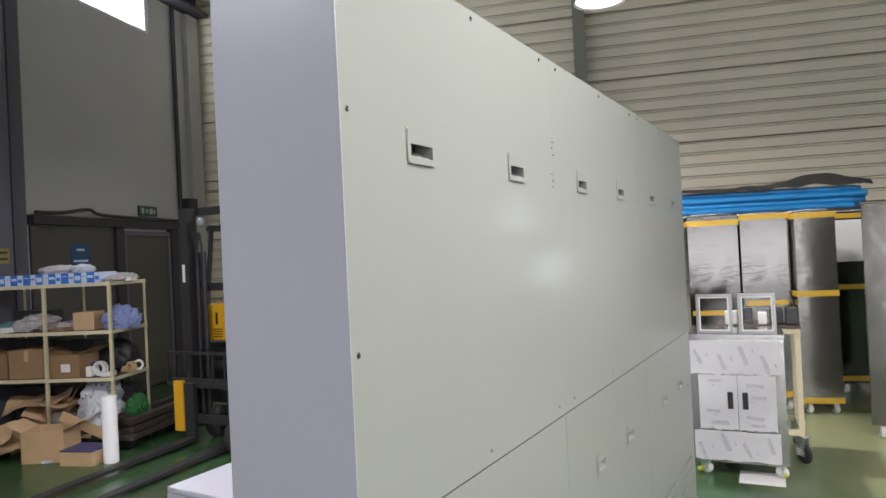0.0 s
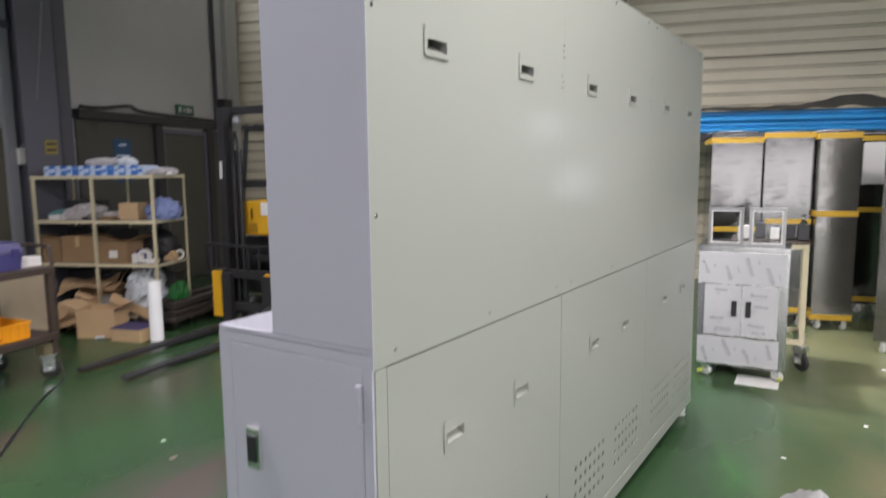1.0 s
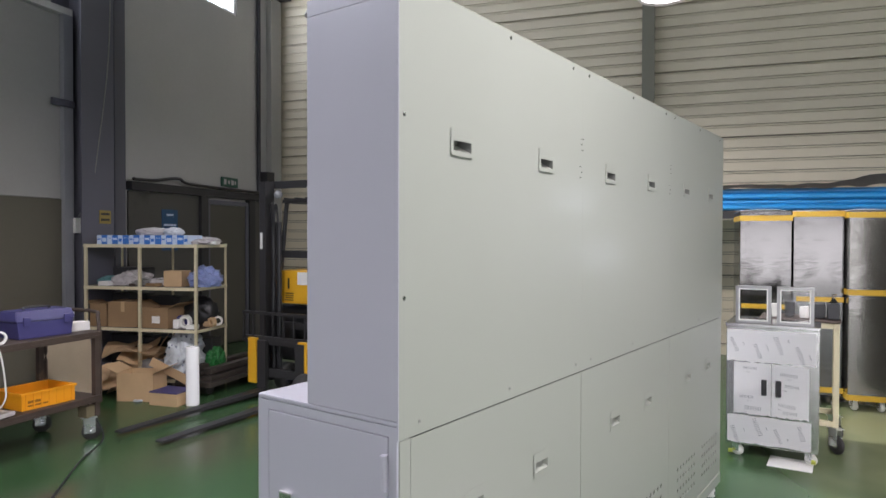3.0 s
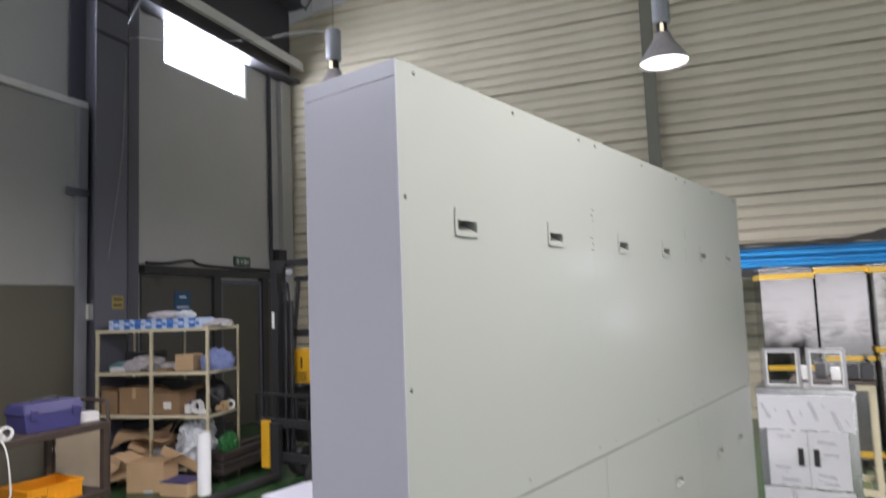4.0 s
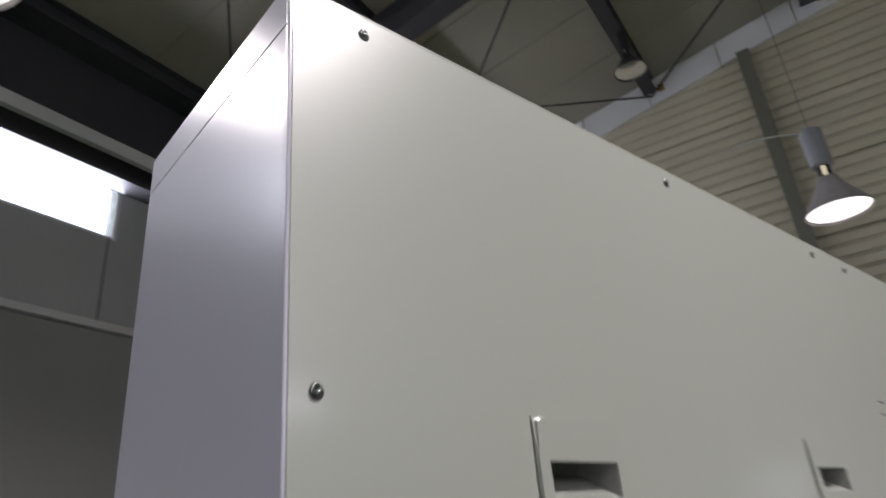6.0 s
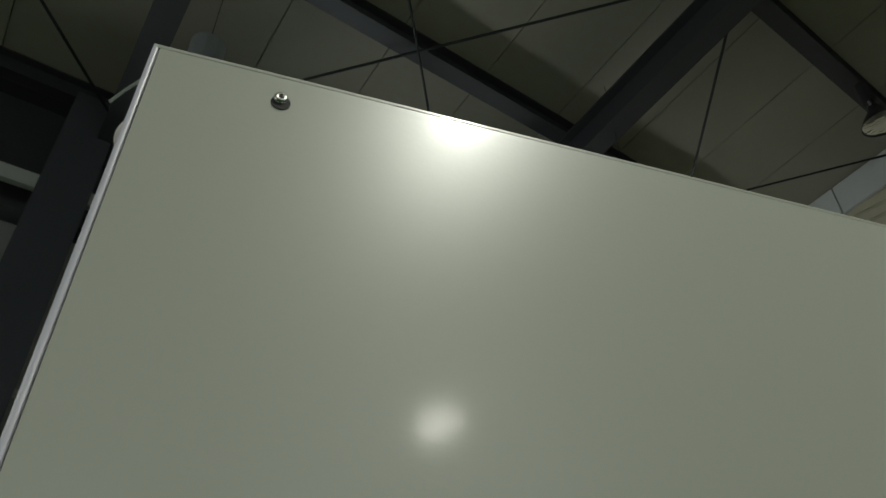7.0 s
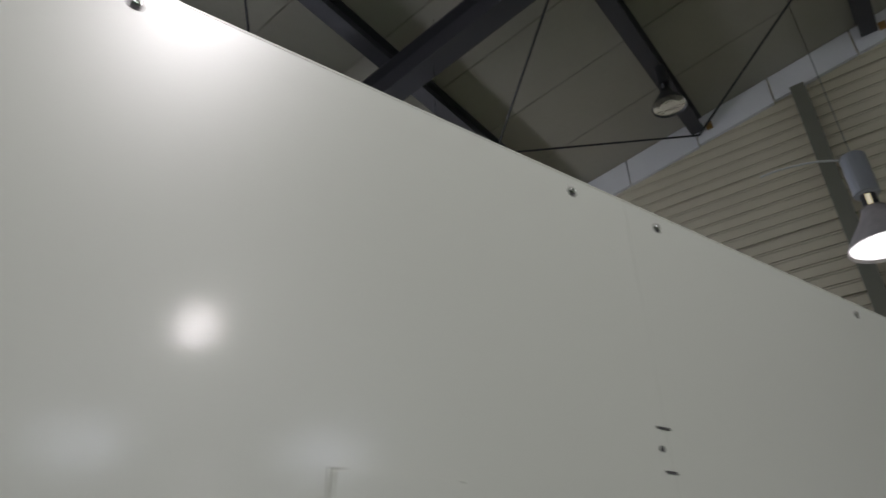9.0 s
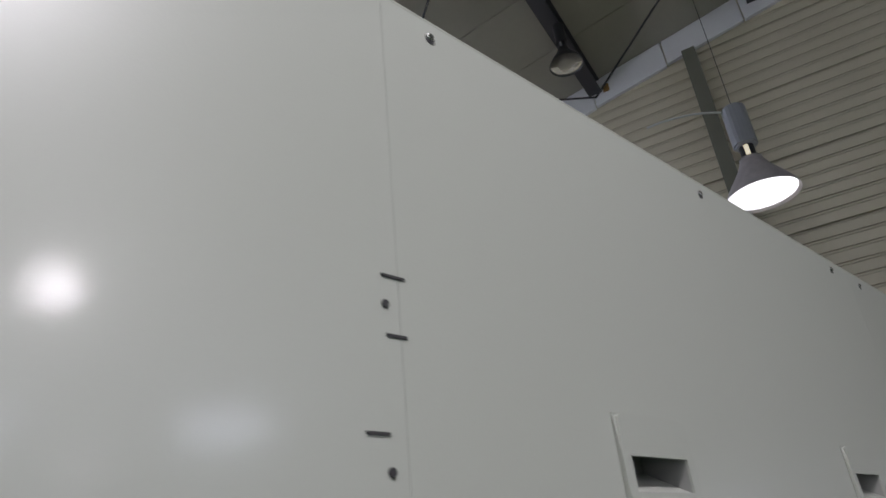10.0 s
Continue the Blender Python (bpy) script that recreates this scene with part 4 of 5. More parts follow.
def tube_rack():
    t = thing("tube_rack", B @ pose(6.9, 0.35, 0) @ Matrix.Scale(0.93, 4), "dark steel rack behind the cabinets carrying tubes", "rack")
    for v in (0.0, -1.9, -3.8):
        box_part("post", t, STEEL_DARK, (0.5, 0.56, v - 0.03, v + 0.03, 0, 2.05))
        box_part("arm", t, STEEL_DARK, (0.0, 0.5, v - 0.025, v + 0.025, 1.97, 2.02))
    box_part("cable_tray", t, STEEL_DARK, (0.0, 0.05, -4.0, 0.2, 1.9, 2.0))
    rng = random.Random(4)
    for row in range(4):
        for col in range(6 - row % 2):
            bm = bmesh.new()
            x = 0.04 + col * 0.075 + (row % 2) * 0.037
            z = 2.058 + row * 0.066
            rod(bm, (x, 0.9 + rng.uniform(-0.1, 0.1), z), (x, -3.7 - rng.uniform(0, 0.2), z - 0.03), 0.036, 10)
            solid("blue_tube", bm, PIPE_BLUE, B @ pose(6.9, 0.35, 0) @ Matrix.Scale(0.93, 4), "long bright blue plastic tube in a stack", "tube", "blue tubes")
    bm = bmesh.new()
    n, mrows = 60, 10
    grid = []
    for i in range(n):
        row = []
        for j in range(mrows):
            z = 2.315 + 0.03 * noise.noise(Vector((i * 0.35, j * 0.5, 2))) + 0.11 * math.exp(-((i - 53) / 4.0) ** 2) - 0.004 * max(i - 56, 0) ** 1.8
            if j == 0:
                z -= 0.05 + 0.04 * noise.noise(Vector((i * 0.3, 0, 7))) + (0.1 * math.exp(-((i - 53) / 4.0) ** 2))
            row.append(bm.verts.new((j * 0.055 - (0.01 if j == 0 else 0.0), 1.1 - i * 0.085, z)))
        grid.append(row)
    for i in range(n - 1):
        for j in range(mrows - 1):
            bm.faces.new((grid[i][j], grid[i][j + 1], grid[i + 1][j + 1], grid[i + 1][j]))
    bmesh.ops.solidify(bm, geom=bm.faces[:], thickness=0.012)
    solid("tarpaulin", bm, TARP, B @ pose(6.87, 0.35, 0.0) @ Matrix.Scale(0.93, 4), "crumpled dark grey tarpaulin over the blue tubes", "tarpaulin", smooth=True)


tube_rack()


def film_cabinet():
    """Stainless two-door cabinet whose front still wears its white film."""
    t = thing("film_cabinet", pose(3.8, 0.15, 0, 0, 0, 6) @ Matrix.Diagonal((1, 1, 0.962, 1)), "stainless two-door cabinet with white protective film on castors", "cabinet")
    w, d, z0, z1 = 0.575, 0.5, 0.095, 0.955
    bm = bmesh.new()
    box(bm, 0, d, -w, 0, z0, z1, 0.003)
    part("body", bm, STAINLESS, t, "brushed stainless body")
    rng = random.Random(9)

    def film(y0, y1, za, zb, x=-0.0035, nick=0.012, cells=14):
        """A sheet with an uneven cut edge."""
        bm = bmesh.new()
        top, low = [], []
        for i in range(cells + 1):
            s = i / cells
            y = y0 + (y1 - y0) * s
            top.append(bm.verts.new((x, y, zb + rng.uniform(-nick, nick) * 0.3)))
            low.append(bm.verts.new((x, y, za + rng.uniform(-nick, nick) * 0.5)))
        for i in range(cells):
            bm.faces.new((low[i], low[i + 1], top[i + 1], top[i]))
        bmesh.ops.solidify(bm, geom=bm.faces[:], thickness=0.0015)
        return bm

    for side, (ya, yb) in (("a", (-w / 2 + 0.002, -0.05)), ("b", (-w + 0.06, -w / 2 - 0.002))):
        bm = bmesh.new()
        lo, hi = (-w / 2 + 0.0015, -0.035) if side == "a" else (-w + 0.04, -w / 2 - 0.0015)
        box(bm, -0.003, 0.0, lo, hi, 0.315, 0.70, 0.001)
        door = part("door", bm, STAINLESS, t, "stainless door under white film")
        part("film", film(ya, yb, 0.325, 0.70, -0.0045), FILM, door, "white printed film")
        y = -w / 2 + (0.045 if side == "a" else -0.045)
        bm = bmesh.new()
        box(bm, -0.018, -0.006, y - 0.017, y + 0.017, 0.47, 0.585, 0.004)
        part("handle", bm, BLACK, door)
    part("upper_film", film(-w + 0.02, -0.004, 0.705, 0.935), FILM, t, "white printed film")
    part("lower_film", film(-w + 0.045, -0.01, 0.11, 0.31), FILM, t, "white printed film")
    # faded print as slanting bars
    bm = bmesh.new()

    def word(y, z, tilt, size, letters):
        for q in range(letters):
            s = (q - letters / 2) * size * 0.8
            h = size * rng.uniform(0.7, 1.05)
            for e in (0.0, 0.42):
                box(bm, -0.0006, 0.0, s + e * size, s + (e + 0.11) * size, -h / 2, h / 2, m=pose(-0.0062, y, z, tilt) @ pose(0, 0, 0, 12))

    for y, z in ((-0.05, 0.83), (-0.2, 0.79), (-0.33, 0.84), (-0.46, 0.78), (-0.06, 0.17), (-0.2, 0.24), (-0.33, 0.19), (-0.47, 0.23)):
        word(y, z, 58 + rng.uniform(-6, 6), rng.choice((0.027, 0.033)), 5)
        word(y - 0.06, z - rng.uniform(-0.04, 0.04), 58, 0.011, rng.choice((3, 5)))
    for y, z in ((-0.15, 0.66), (-0.13, 0.45), (-0.17, 0.37), (-0.39, 0.63), (-0.41, 0.55), (-0.38, 0.41), (-0.4, 0.36)):
        word(y, z, -8 + rng.uniform(-4, 4), rng.choice((0.022, 0.027)), 5)
        word(y + rng.uniform(-0.05, 0.05), z - 0.03, -8, 0.008, rng.choice((4, 6)))
    tagged(part("print", bm, FILM_PRINT, t, "faded grey print on the film"), kind="stuff")
    # worktop with two open frames
    bm = bmesh.new()
    box(bm, -0.008, d, -w - 0.006, 0.006, z1, z1 + 0.025, 0.003)
    part("worktop", bm, STAINLESS, t)
    for y0 in (-0.055, -0.315):
        bm = bmesh.new()
        a, b, c, e = y0 - 0.225, y0, z1 + 0.026, z1 + 0.30
        for p, q, r, s in ((a, b, c, c + 0.02), (a, b, e - 0.02, e), (a, a + 0.02, c + 0.02, e - 0.02), (b - 0.02, b, c + 0.02, e - 0.02)):
            box(bm, 0.02, 0.045, p, q, r, s, 0.002)
        fr = part("viewing_frame", bm, DULL_STAINLESS, t, "stainless open frame")
        bm = bmesh.new()
        box(bm, 0.03, 0.034, a + 0.02, b - 0.02, c + 0.02, e - 0.02)
        part("pane", bm, CLEAR, fr)
        bm = bmesh.new()
        for p, q, r, s in ((a + 0.02, b - 0.02, c + 0.02, c + 0.027), (a + 0.02, b - 0.02, e - 0.027, e - 0.02), (a + 0.02, a + 0.027, c + 0.027, e - 0.027), (b - 0.027, b - 0.02, c + 0.027, e - 0.027)):
            box(bm, 0.022, 0.03, p, q, r, s)
        part("bead", bm, WHITE_PLASTIC, fr, "pale glazing bead")
        bm = bmesh.new()
        for p in (a + 0.01, b - 0.01):
            rod(bm, (0.045, p, e - 0.02), (0.2, p, c), 0.006, 8)
        part("strut", bm, STAINLESS, fr)
    for x in (0.06, d - 0.06):
        for y in (-0.06, -w + 0.06):
            castor(t, x, y, z0, 0.04, WHITE_PLASTIC, 70)
    lime = material("lime_cap", (0.42, 0.46, 0.06), 0.4)
    for x in (0.06, d - 0.06):
        for y in (-0.03, -w + 0.03):
            bm = bmesh.new()
            rod(bm, (x - 0.03, y - 0.014, 0.03), (x - 0.03, y + 0.014, 0.03), 0.015, 12)
            part("castor_cap", bm, lime, t, "lime yellow castor cap")


film_cabinet()


def cream_trolley():
    t = thing("frame_trolley", pose(4.22, 0.01, 0, 0, 0, 6) @ Matrix.Scale(0.95, 4), "cream painted steel frame trolley with a rusty top", "trolley")
    for x in (0.0, 0.42):
        for y in (0.0, -0.5):
            box_part("leg", t, CREAM, (x, x + 0.04, y - 0.04, y, 0.2, 0.98), 0.004)
    for z in (0.2, 0.94):
        bm = bmesh.new()
        for y in (0.0, -0.5):
            box(bm, 0.04, 0.42, y - 0.036, y - 0.004, z, z + 0.04)
        for x in (0.0, 0.42):
            box(bm, x + 0.004, x + 0.036, -0.5, -0.04, z, z + 0.04)
        part("rail", bm, CREAM, t)
    box_part("top", t, RUST, (-0.01, 0.47, -0.55, 0.01, 0.982, 0.994), 0.003, "rusty sheet top")
    for x in (0.03, 0.43):
        for y in (-0.03, -0.51):
            castor(t, x, y, 0.2, 0.07, RUBBER, 40)
    rng = random.Random(3)
    for k, (y, w, h, mat, lab) in enumerate(((-0.08, 0.08, 0.10, WHITE_PLASTIC, "small white plastic box"), (-0.2, 0.07, 0.12, BLACK, "small black box"), (-0.3, 0.06, 0.09, PAPER, "small white carton"), (-0.4, 0.09, 0.11, BLACK, "small dark box"), (-0.5, 0.08, 0.12, BLACK, "small black box"))):
        bm = bmesh.new()
        box(bm, 0, w, -w / 2, w / 2, 0, h, 0.004)
        solid("small_box", bm, mat, pose(4.22, 0.01, 0, 0, 0, 6) @ Matrix.Scale(0.95, 4) @ pose(0.1 + 0.05 * (k % 2), y, 1.001, 0, 0, rng.uniform(-15, 15)), lab + " on the trolley top", "box", "boxes on the trolley")
    bm = bmesh.new()
    lathe(bm, [(0.0005, 0), (0.032, 0), (0.033, 0.1), (0.028, 0.125), (0.012, 0.15), (0.012, 0.165), (0.017, 0.166), (0.017, 0.19), (0.0005, 0.19)], 16)
    solid("bottle", bm, CLEAR, pose(4.22, 0.01, 0, 0, 0, 6) @ Matrix.Scale(0.95, 4) @ pose(0.2, -0.5, 1.001), "clear plastic bottle with a pale cap", "bottle", smooth=True)


cream_trolley()

bm = bmesh.new()
box(bm, 0, 0.24, -0.27, 0, 0.001, 0.004)
solid("paper_sheet", bm, PAPER, pose(3.72, -0.13, 0, 0, 0, 4), "flat white paper sheet on the floor under the cabinet", "paper")


# ---- rack with goods ----
def rack():
    m = pose(2.6, 4.75, 0, 0, 0, 23.5) @ Matrix.Scale(0.88, 4)   # local +y runs along the rack, +x across
    t = thing("storage_rack", m, "cream angle-steel storage rack with four shelves of goods", "rack")
    Lr, Dr, H = 1.42, 0.62, 1.67
    for x in (0.0, Dr):
        for y in (0.0, Lr / 2, Lr):
            bm = bmesh.new()
            box(bm, x - 0.002 if x else x, x + 0.004 if not x else x + 0.002, y - 0.015, y + 0.015, 0, H)
            box(bm, x, x + 0.028, y - 0.015, y - 0.012, 0, H) if not x else box(bm, x - 0.028, x, y - 0.015, y - 0.012, 0, H)
            part("post", bm, CREAM, t)
    for z in (0.12, 0.68, 1.15, 1.63):
        bm = bmesh.new()
        box(bm, 0.006, Dr - 0.006, 0.0, Lr, z + 0.03, z + 0.034)
        part("shelf", bm, RUST, t, "dark shelf board")
        bm = bmesh.new()
        for x in (-0.004, Dr - 0.002):
            box(bm, x, x + 0.006, -0.02, Lr + 0.02, z, z + 0.036)
        for y in (-0.02, Lr + 0.014):
            box(bm, 0.006, Dr - 0.006, y, y + 0.006, z, z + 0.036)
        part("shelf_rim", bm, CREAM, t)

    def put(name, bm, mat, x, y, z, yaw, label, cat, group="", smooth=False):
        return solid(name, bm, mat, m @ pose(x, y, z, 0, 0, yaw), label, cat, group, smooth=smooth)

    def carton(x, y, z, w, d, h, yaw=0, mat=CARTON, open_top=False, label="brown cardboard box on the rack"):
        c = thing("carton", m @ pose(x, y, z, 0, 0, yaw), label, "box", "cartons")
        bm = bmesh.new()
        if open_top:
            for a in ((-w / 2, w / 2, -d / 2, -d / 2 + 0.005, 0, h), (-w / 2, w / 2, d / 2 - 0.005, d / 2, 0, h), (-w / 2, -w / 2 + 0.005, -d / 2 + 0.005, d / 2 - 0.005, 0, h), (w / 2 - 0.005, w / 2, -d / 2 + 0.005, d / 2 - 0.005, 0, h), (-w / 2, w / 2, -d / 2, d / 2, -0.0, 0.005)):
                box(bm, *a)
        else:
            box(bm, -w / 2, w / 2, -d / 2, d / 2, 0, h, 0.004)
        part("box_body", bm, mat, c)
        if open_top:
            for s in (-1, 1):
                bm = bmesh.new()
                box(bm, -w / 2, w / 2, 0, d * 0.42, -0.002, 0.002, m=pose(0, s * d / 2, h, 0, 0, 0) @ pose(0, 0, 0, 25 if s > 0 else 155))
                part("flap", bm, mat, c)
        else:
            bm = bmesh.new()
            box(bm, -w / 2 - 0.001, w / 2 + 0.001, -0.022, 0.022, h * 0.6, h + 0.001)
            part("tape", bm, CARTON_PALE, c)
        if "label" in label:
            box_part("label_sheet", c, PAPER, (-w / 2 - 0.0015, -w / 2, -d * 0.2, d * 0.1, h * 0.25, h * 0.6))
        return c

    rng = random.Random(21)
    # top: a row of blue and pale boxes
    y = 0.1
    k = 0
    while y < 1.27:
        w = 0.06 + 0.02 * (k % 2)
        c = thing("printed_box", m @ pose(0.02, y, 1.665, 0, 0, rng.uniform(-3, 3)), "small blue and white printed box in a row on top", "box", "printed boxes")
        bm = bmesh.new()
        box(bm, 0, 0.26, 0, w - 0.003, 0, 0.105, 0.002)
        part("box_body", bm, BLUE_BOX if k % 2 else PALE_BOX, c)
        box_part("printed_band", c, PALE_BOX if k % 2 else BLUE_BOX, (-0.0012, 0.0, 0.008, w - 0.012, 0.03 + 0.02 * (k % 3), 0.065 + 0.01 * (k % 2)))
        y += w
        k += 1
    for x, yy, sx, sy, sz, s, mat, lab in ((0.3, 0.75, 0.12, 0.2, 0.05, 1.0, PALE_BAG, "crumpled clear plastic bag"), (0.25, 0.05, 0.2, 0.12, 0.035, 2.0, PALE_BAG, "crumpled clear film"), (0.2, 0.4, 0.1, 0.1, 0.05, 7.0, WHITE_BAG, "crumpled white film")):
        bm = bmesh.new()
        blob(bm, (0, 0, sz * 0.7), (sx, sy, sz), 0.4, 7, s, 4, 0.0)
        put("plastic_bag", bm, mat, x, yy, 1.666 + (0.105 if s != 2.0 else 0), 0, lab + " on top of the rack", "bag", "bags", True)
    # third shelf
    z = 1.186
    carton(0.2, 0.36, z, 0.2, 0.22, 0.18, 4, CARTON_PALE, label="small closed cardboard box on the rack")
    for x, yy, s3, seed, mat, lab in ((0.25, 0.03, (0.15, 0.17, 0.135), 3.0, BLUE_BAG, "crumpled blue plastic bag"), (0.25, 0.95, (0.16, 0.2, 0.1), 5.0, PALE_BAG, "crumpled clear plastic bag"), (0.3, 1.3, (0.16, 0.14, 0.06), 8.0, material("teal_cloth", (0.12, 0.27, 0.28), 0.7), "folded teal cloth"), (0.28, 0.66, (0.14, 0.12, 0.05), 11.0, PALE_BAG, "crumpled clear plastic bag")):
        bm = bmesh.new()
        blob(bm, (0, 0, s3[2] * 0.6), s3, 0.45, 7, seed, 5, 0.0)
        put("plastic_bag", bm, mat, x, yy, z, 0, lab + " on the rack", "bag", "bags", True)
    # second shelf
    z = 0.716
    carton(0.19, 0.53, z, 0.3, 0.36, 0.23, -5, CARTON, True, "open brown cardboard box with a white label")
    carton(0.2, 0.98, z, 0.3, 0.36, 0.29, 6, CARTON, False, "tall brown cardboard box on the rack")
    carton(0.18, 1.29, z, 0.26, 0.22, 0.26, 0, CARTON, True)
    # added dark blocks stand in for the shade at the shelf backs
    for zz, yy, hh in ((0.156, 1.18, 0.42), (0.156, 0.72, 0.4), (0.156, 0.26, 0.41), (0.716, 1.15, 0.36), (0.716, 0.68, 0.33), (1.186, 1.15, 0.2)):
        bm = bmesh.new()
        box(bm, -0.1, 0.1, -0.22, 0.22, 0, hh, 0.008)
        put("dark_crate", bm, STEEL_DARK, 0.49, yy, zz, rng.uniform(-3, 3), "dark block standing in for shade at the back of the rack", "crate", "dark crates")
    for x, yy, r, mat, lab in ((0.12, 0.2, 0.075, PAPER, "roll of white tape standing on edge"), (0.2, 0.3, 0.07, PURPLE, "roll of purple tape"), (0.3, -0.02, 0.055, CARTON_PALE, "roll of brown tape"), (0.42, -0.02, 0.055, PAPER, "roll of white tape")):
        bm = bmesh.new()
        lathe(bm, [(r * 0.62, -0.025), (r, -0.025), (r, 0.025), (r * 0.62, 0.025), (r * 0.62, -0.025)], 22, pose(0, 0, r, 90, 0, 90))
        put("tape_roll", bm, mat, x, yy, z, rng.uniform(-30, 30), lab + " on the rack", "tape", "tape rolls")
    bm = bmesh.new()
    blob(bm, (0, 0, 0.13), (0.16, 0.2, 0.2), 0.3, 5, 2.0, 4, 0.0)
    put("black_bag", bm, BLACK, 0.42, 0.2, z, 0, "black plastic bag at the back of the rack", "bag", "bags", True)
    grey_bag = material("dull_grey_bag", (0.2, 0.19, 0.18), 0.4, vary=0.3, scale=9)
    for k, (zz, x, yy, sx, sy, h, mat, lab) in enumerate(((1.186, 0.1, 1.22, 0.05, 0.07, 0.05, PAPER, "small white carton"), (1.186, 0.12, 0.62, 0.05, 0.09, 0.035, CARTON, "flat brown carton"), (1.186, 0.3, 0.5, 0.06, 0.06, 0.11, BLACK, "small black box"), (1.186, 0.1, 0.84, 0.04, 0.05, 0.03, RUST, "small rusty part"), (0.716, 0.1, 0.1, 0.05, 0.06, 0.045, PAPER, "small white carton"), (0.716, 0.35, 0.05, 0.05, 0.05, 0.06, CARTON_PALE, "small pale carton"), (0.716, 0.1, 0.3, 0.03, 0.03, 0.1, PAPER, "white plastic jar"), (1.666, 0.25, 0.02, 0.04, 0.16, 0.035, PAPER, "long white carton"))):
        bm = bmesh.new()
        box(bm, -sx, sx, -sy, sy, 0, h, 0.004)
        put("small_box", bm, mat, x, yy, zz, rng.uniform(-20, 20), lab + " on the rack", "box", "small boxes")
    for k, (zz, x, yy, s3, mat) in enumerate(((1.186, 0.16, 0.78, (0.09, 0.12, 0.05), grey_bag), (1.186, 0.2, 1.08, (0.1, 0.13, 0.075), PALE_BAG), (0.716, 0.45, 0.42, (0.12, 0.2, 0.15), BLACK), (0.156, 0.12, 0.62, (0.12, 0.16, 0.12), grey_bag), (1.666, 0.45, 0.15, (0.14, 0.16, 0.05), PALE_BAG))):
        bm = bmesh.new()
        blob(bm, (0, 0, s3[2] * 0.6), s3, 0.45, 8, k + 31.0, 4, 0.0)
        put("plastic_bag", bm, mat, x, yy, zz, 0, "crumpled plastic bag of small parts on the rack", "bag", "bags", True)
    # lowest shelf and the floor before it
    z = 0.156
    paper_heap(m @ pose(0.25, 0.95, z), 12, (0.24, 0.42), 0.42, 4, "heap of creased brown packing paper on the lowest shelf")
    for x, yy, s3, seed, mat, lab, nm in ((0.3, 0.32, (0.22, 0.2, 0.27), 6.0, WHITE_BAG, "full white woven bag", "woven_bag"), (0.45, 0.03, (0.12, 0.1, 0.17), 9.0, GREEN_BAG, "green plastic bag", "plastic_bag")):
        bm = bmesh.new()
        blob(bm, (0, 0, s3[2] * 0.75), s3, 0.4, 5, seed, 5, 0.0)
        bag = put(nm, bm, mat, x, yy, z, 0, lab + " on the lowest shelf", "bag", "", True)
        if nm == "woven_bag":
            dots = bmesh.new()
            for face in list(bag.data.polygons)[::61]:
                turn = face.normal.to_track_quat("Z", "Y").to_matrix().to_4x4()
                bmesh.ops.create_circle(dots, cap_ends=True, segments=8, radius=0.012, matrix=Matrix.Translation(face.center + face.normal * 0.003) @ turn)
            tagged(part("print", dots, material("slate_print", (0.1, 0.13, 0.22), 0.6), bag, "slate blue printed spots"), kind="stuff")
    paper_heap(m @ pose(-0.22, 1.0, 0), 8, (0.22, 0.32), 0.3, 14, "heap of creased brown packing paper on the floor")
    carton(-0.27, 0.47, 0, 0.3, 0.4, 0.3, 8, CARTON_PALE, True, "open brown cardboard box on the floor by the rack")
    bm = bmesh.new()
    box(bm, -0.002, 0.002, -0.26, 0.26, -0.05, 0.05, m=pose(0, 0, 0, 27, 0, 0))
    put("cardboard_strip", bm, CARTON_PALE, -0.14, 0.2, 0.27, 10, "torn pale cardboard flap leaning on the open box", "cardboard")
    carton(-0.38, 0.03, 0, 0.28, 0.34, 0.13, -4, CARTON_PALE, False, "low cardboard box with a purple rim on the floor")
    bm = bmesh.new()
    box(bm, -0.141, 0.141, -0.171, 0.171, 0.131, 0.142)
    put("box_lid", bm, PURPLE, -0.38, 0.03, 0, -4, "flat purple lid on the low cardboard box", "lid")
    bm = bmesh.new()
    lathe(bm, [(0.03, 0.0), (0.065, 0.0), (0.067, 0.01), (0.067, 0.6), (0.065, 0.61), (0.03, 0.61), (0.03, 0.0)], 24)
    solid("film_roll", bm, FILM, pose(2.36, 4.43, 0) @ Matrix.Scale(0.88, 4), "upright roll of white stretch film", "roll", smooth=False)
    for x, yy, s3, seed in ((-0.36, 0.42, (0.075, 0.06, 0.022), 1.0), (-0.4, 0.02, (0.08, 0.06, 0.018), 3.0)):
        bm = bmesh.new()
        blob(bm, (0, 0, s3[2] * 0.5), s3, 0.5, 6, seed, 4, 0.0)
        put("film_scrap", bm, WHITE_BAG, x, yy, 0.001, 0, "scrap of crumpled white film on the floor", "scrap", "scraps", True)


rack()


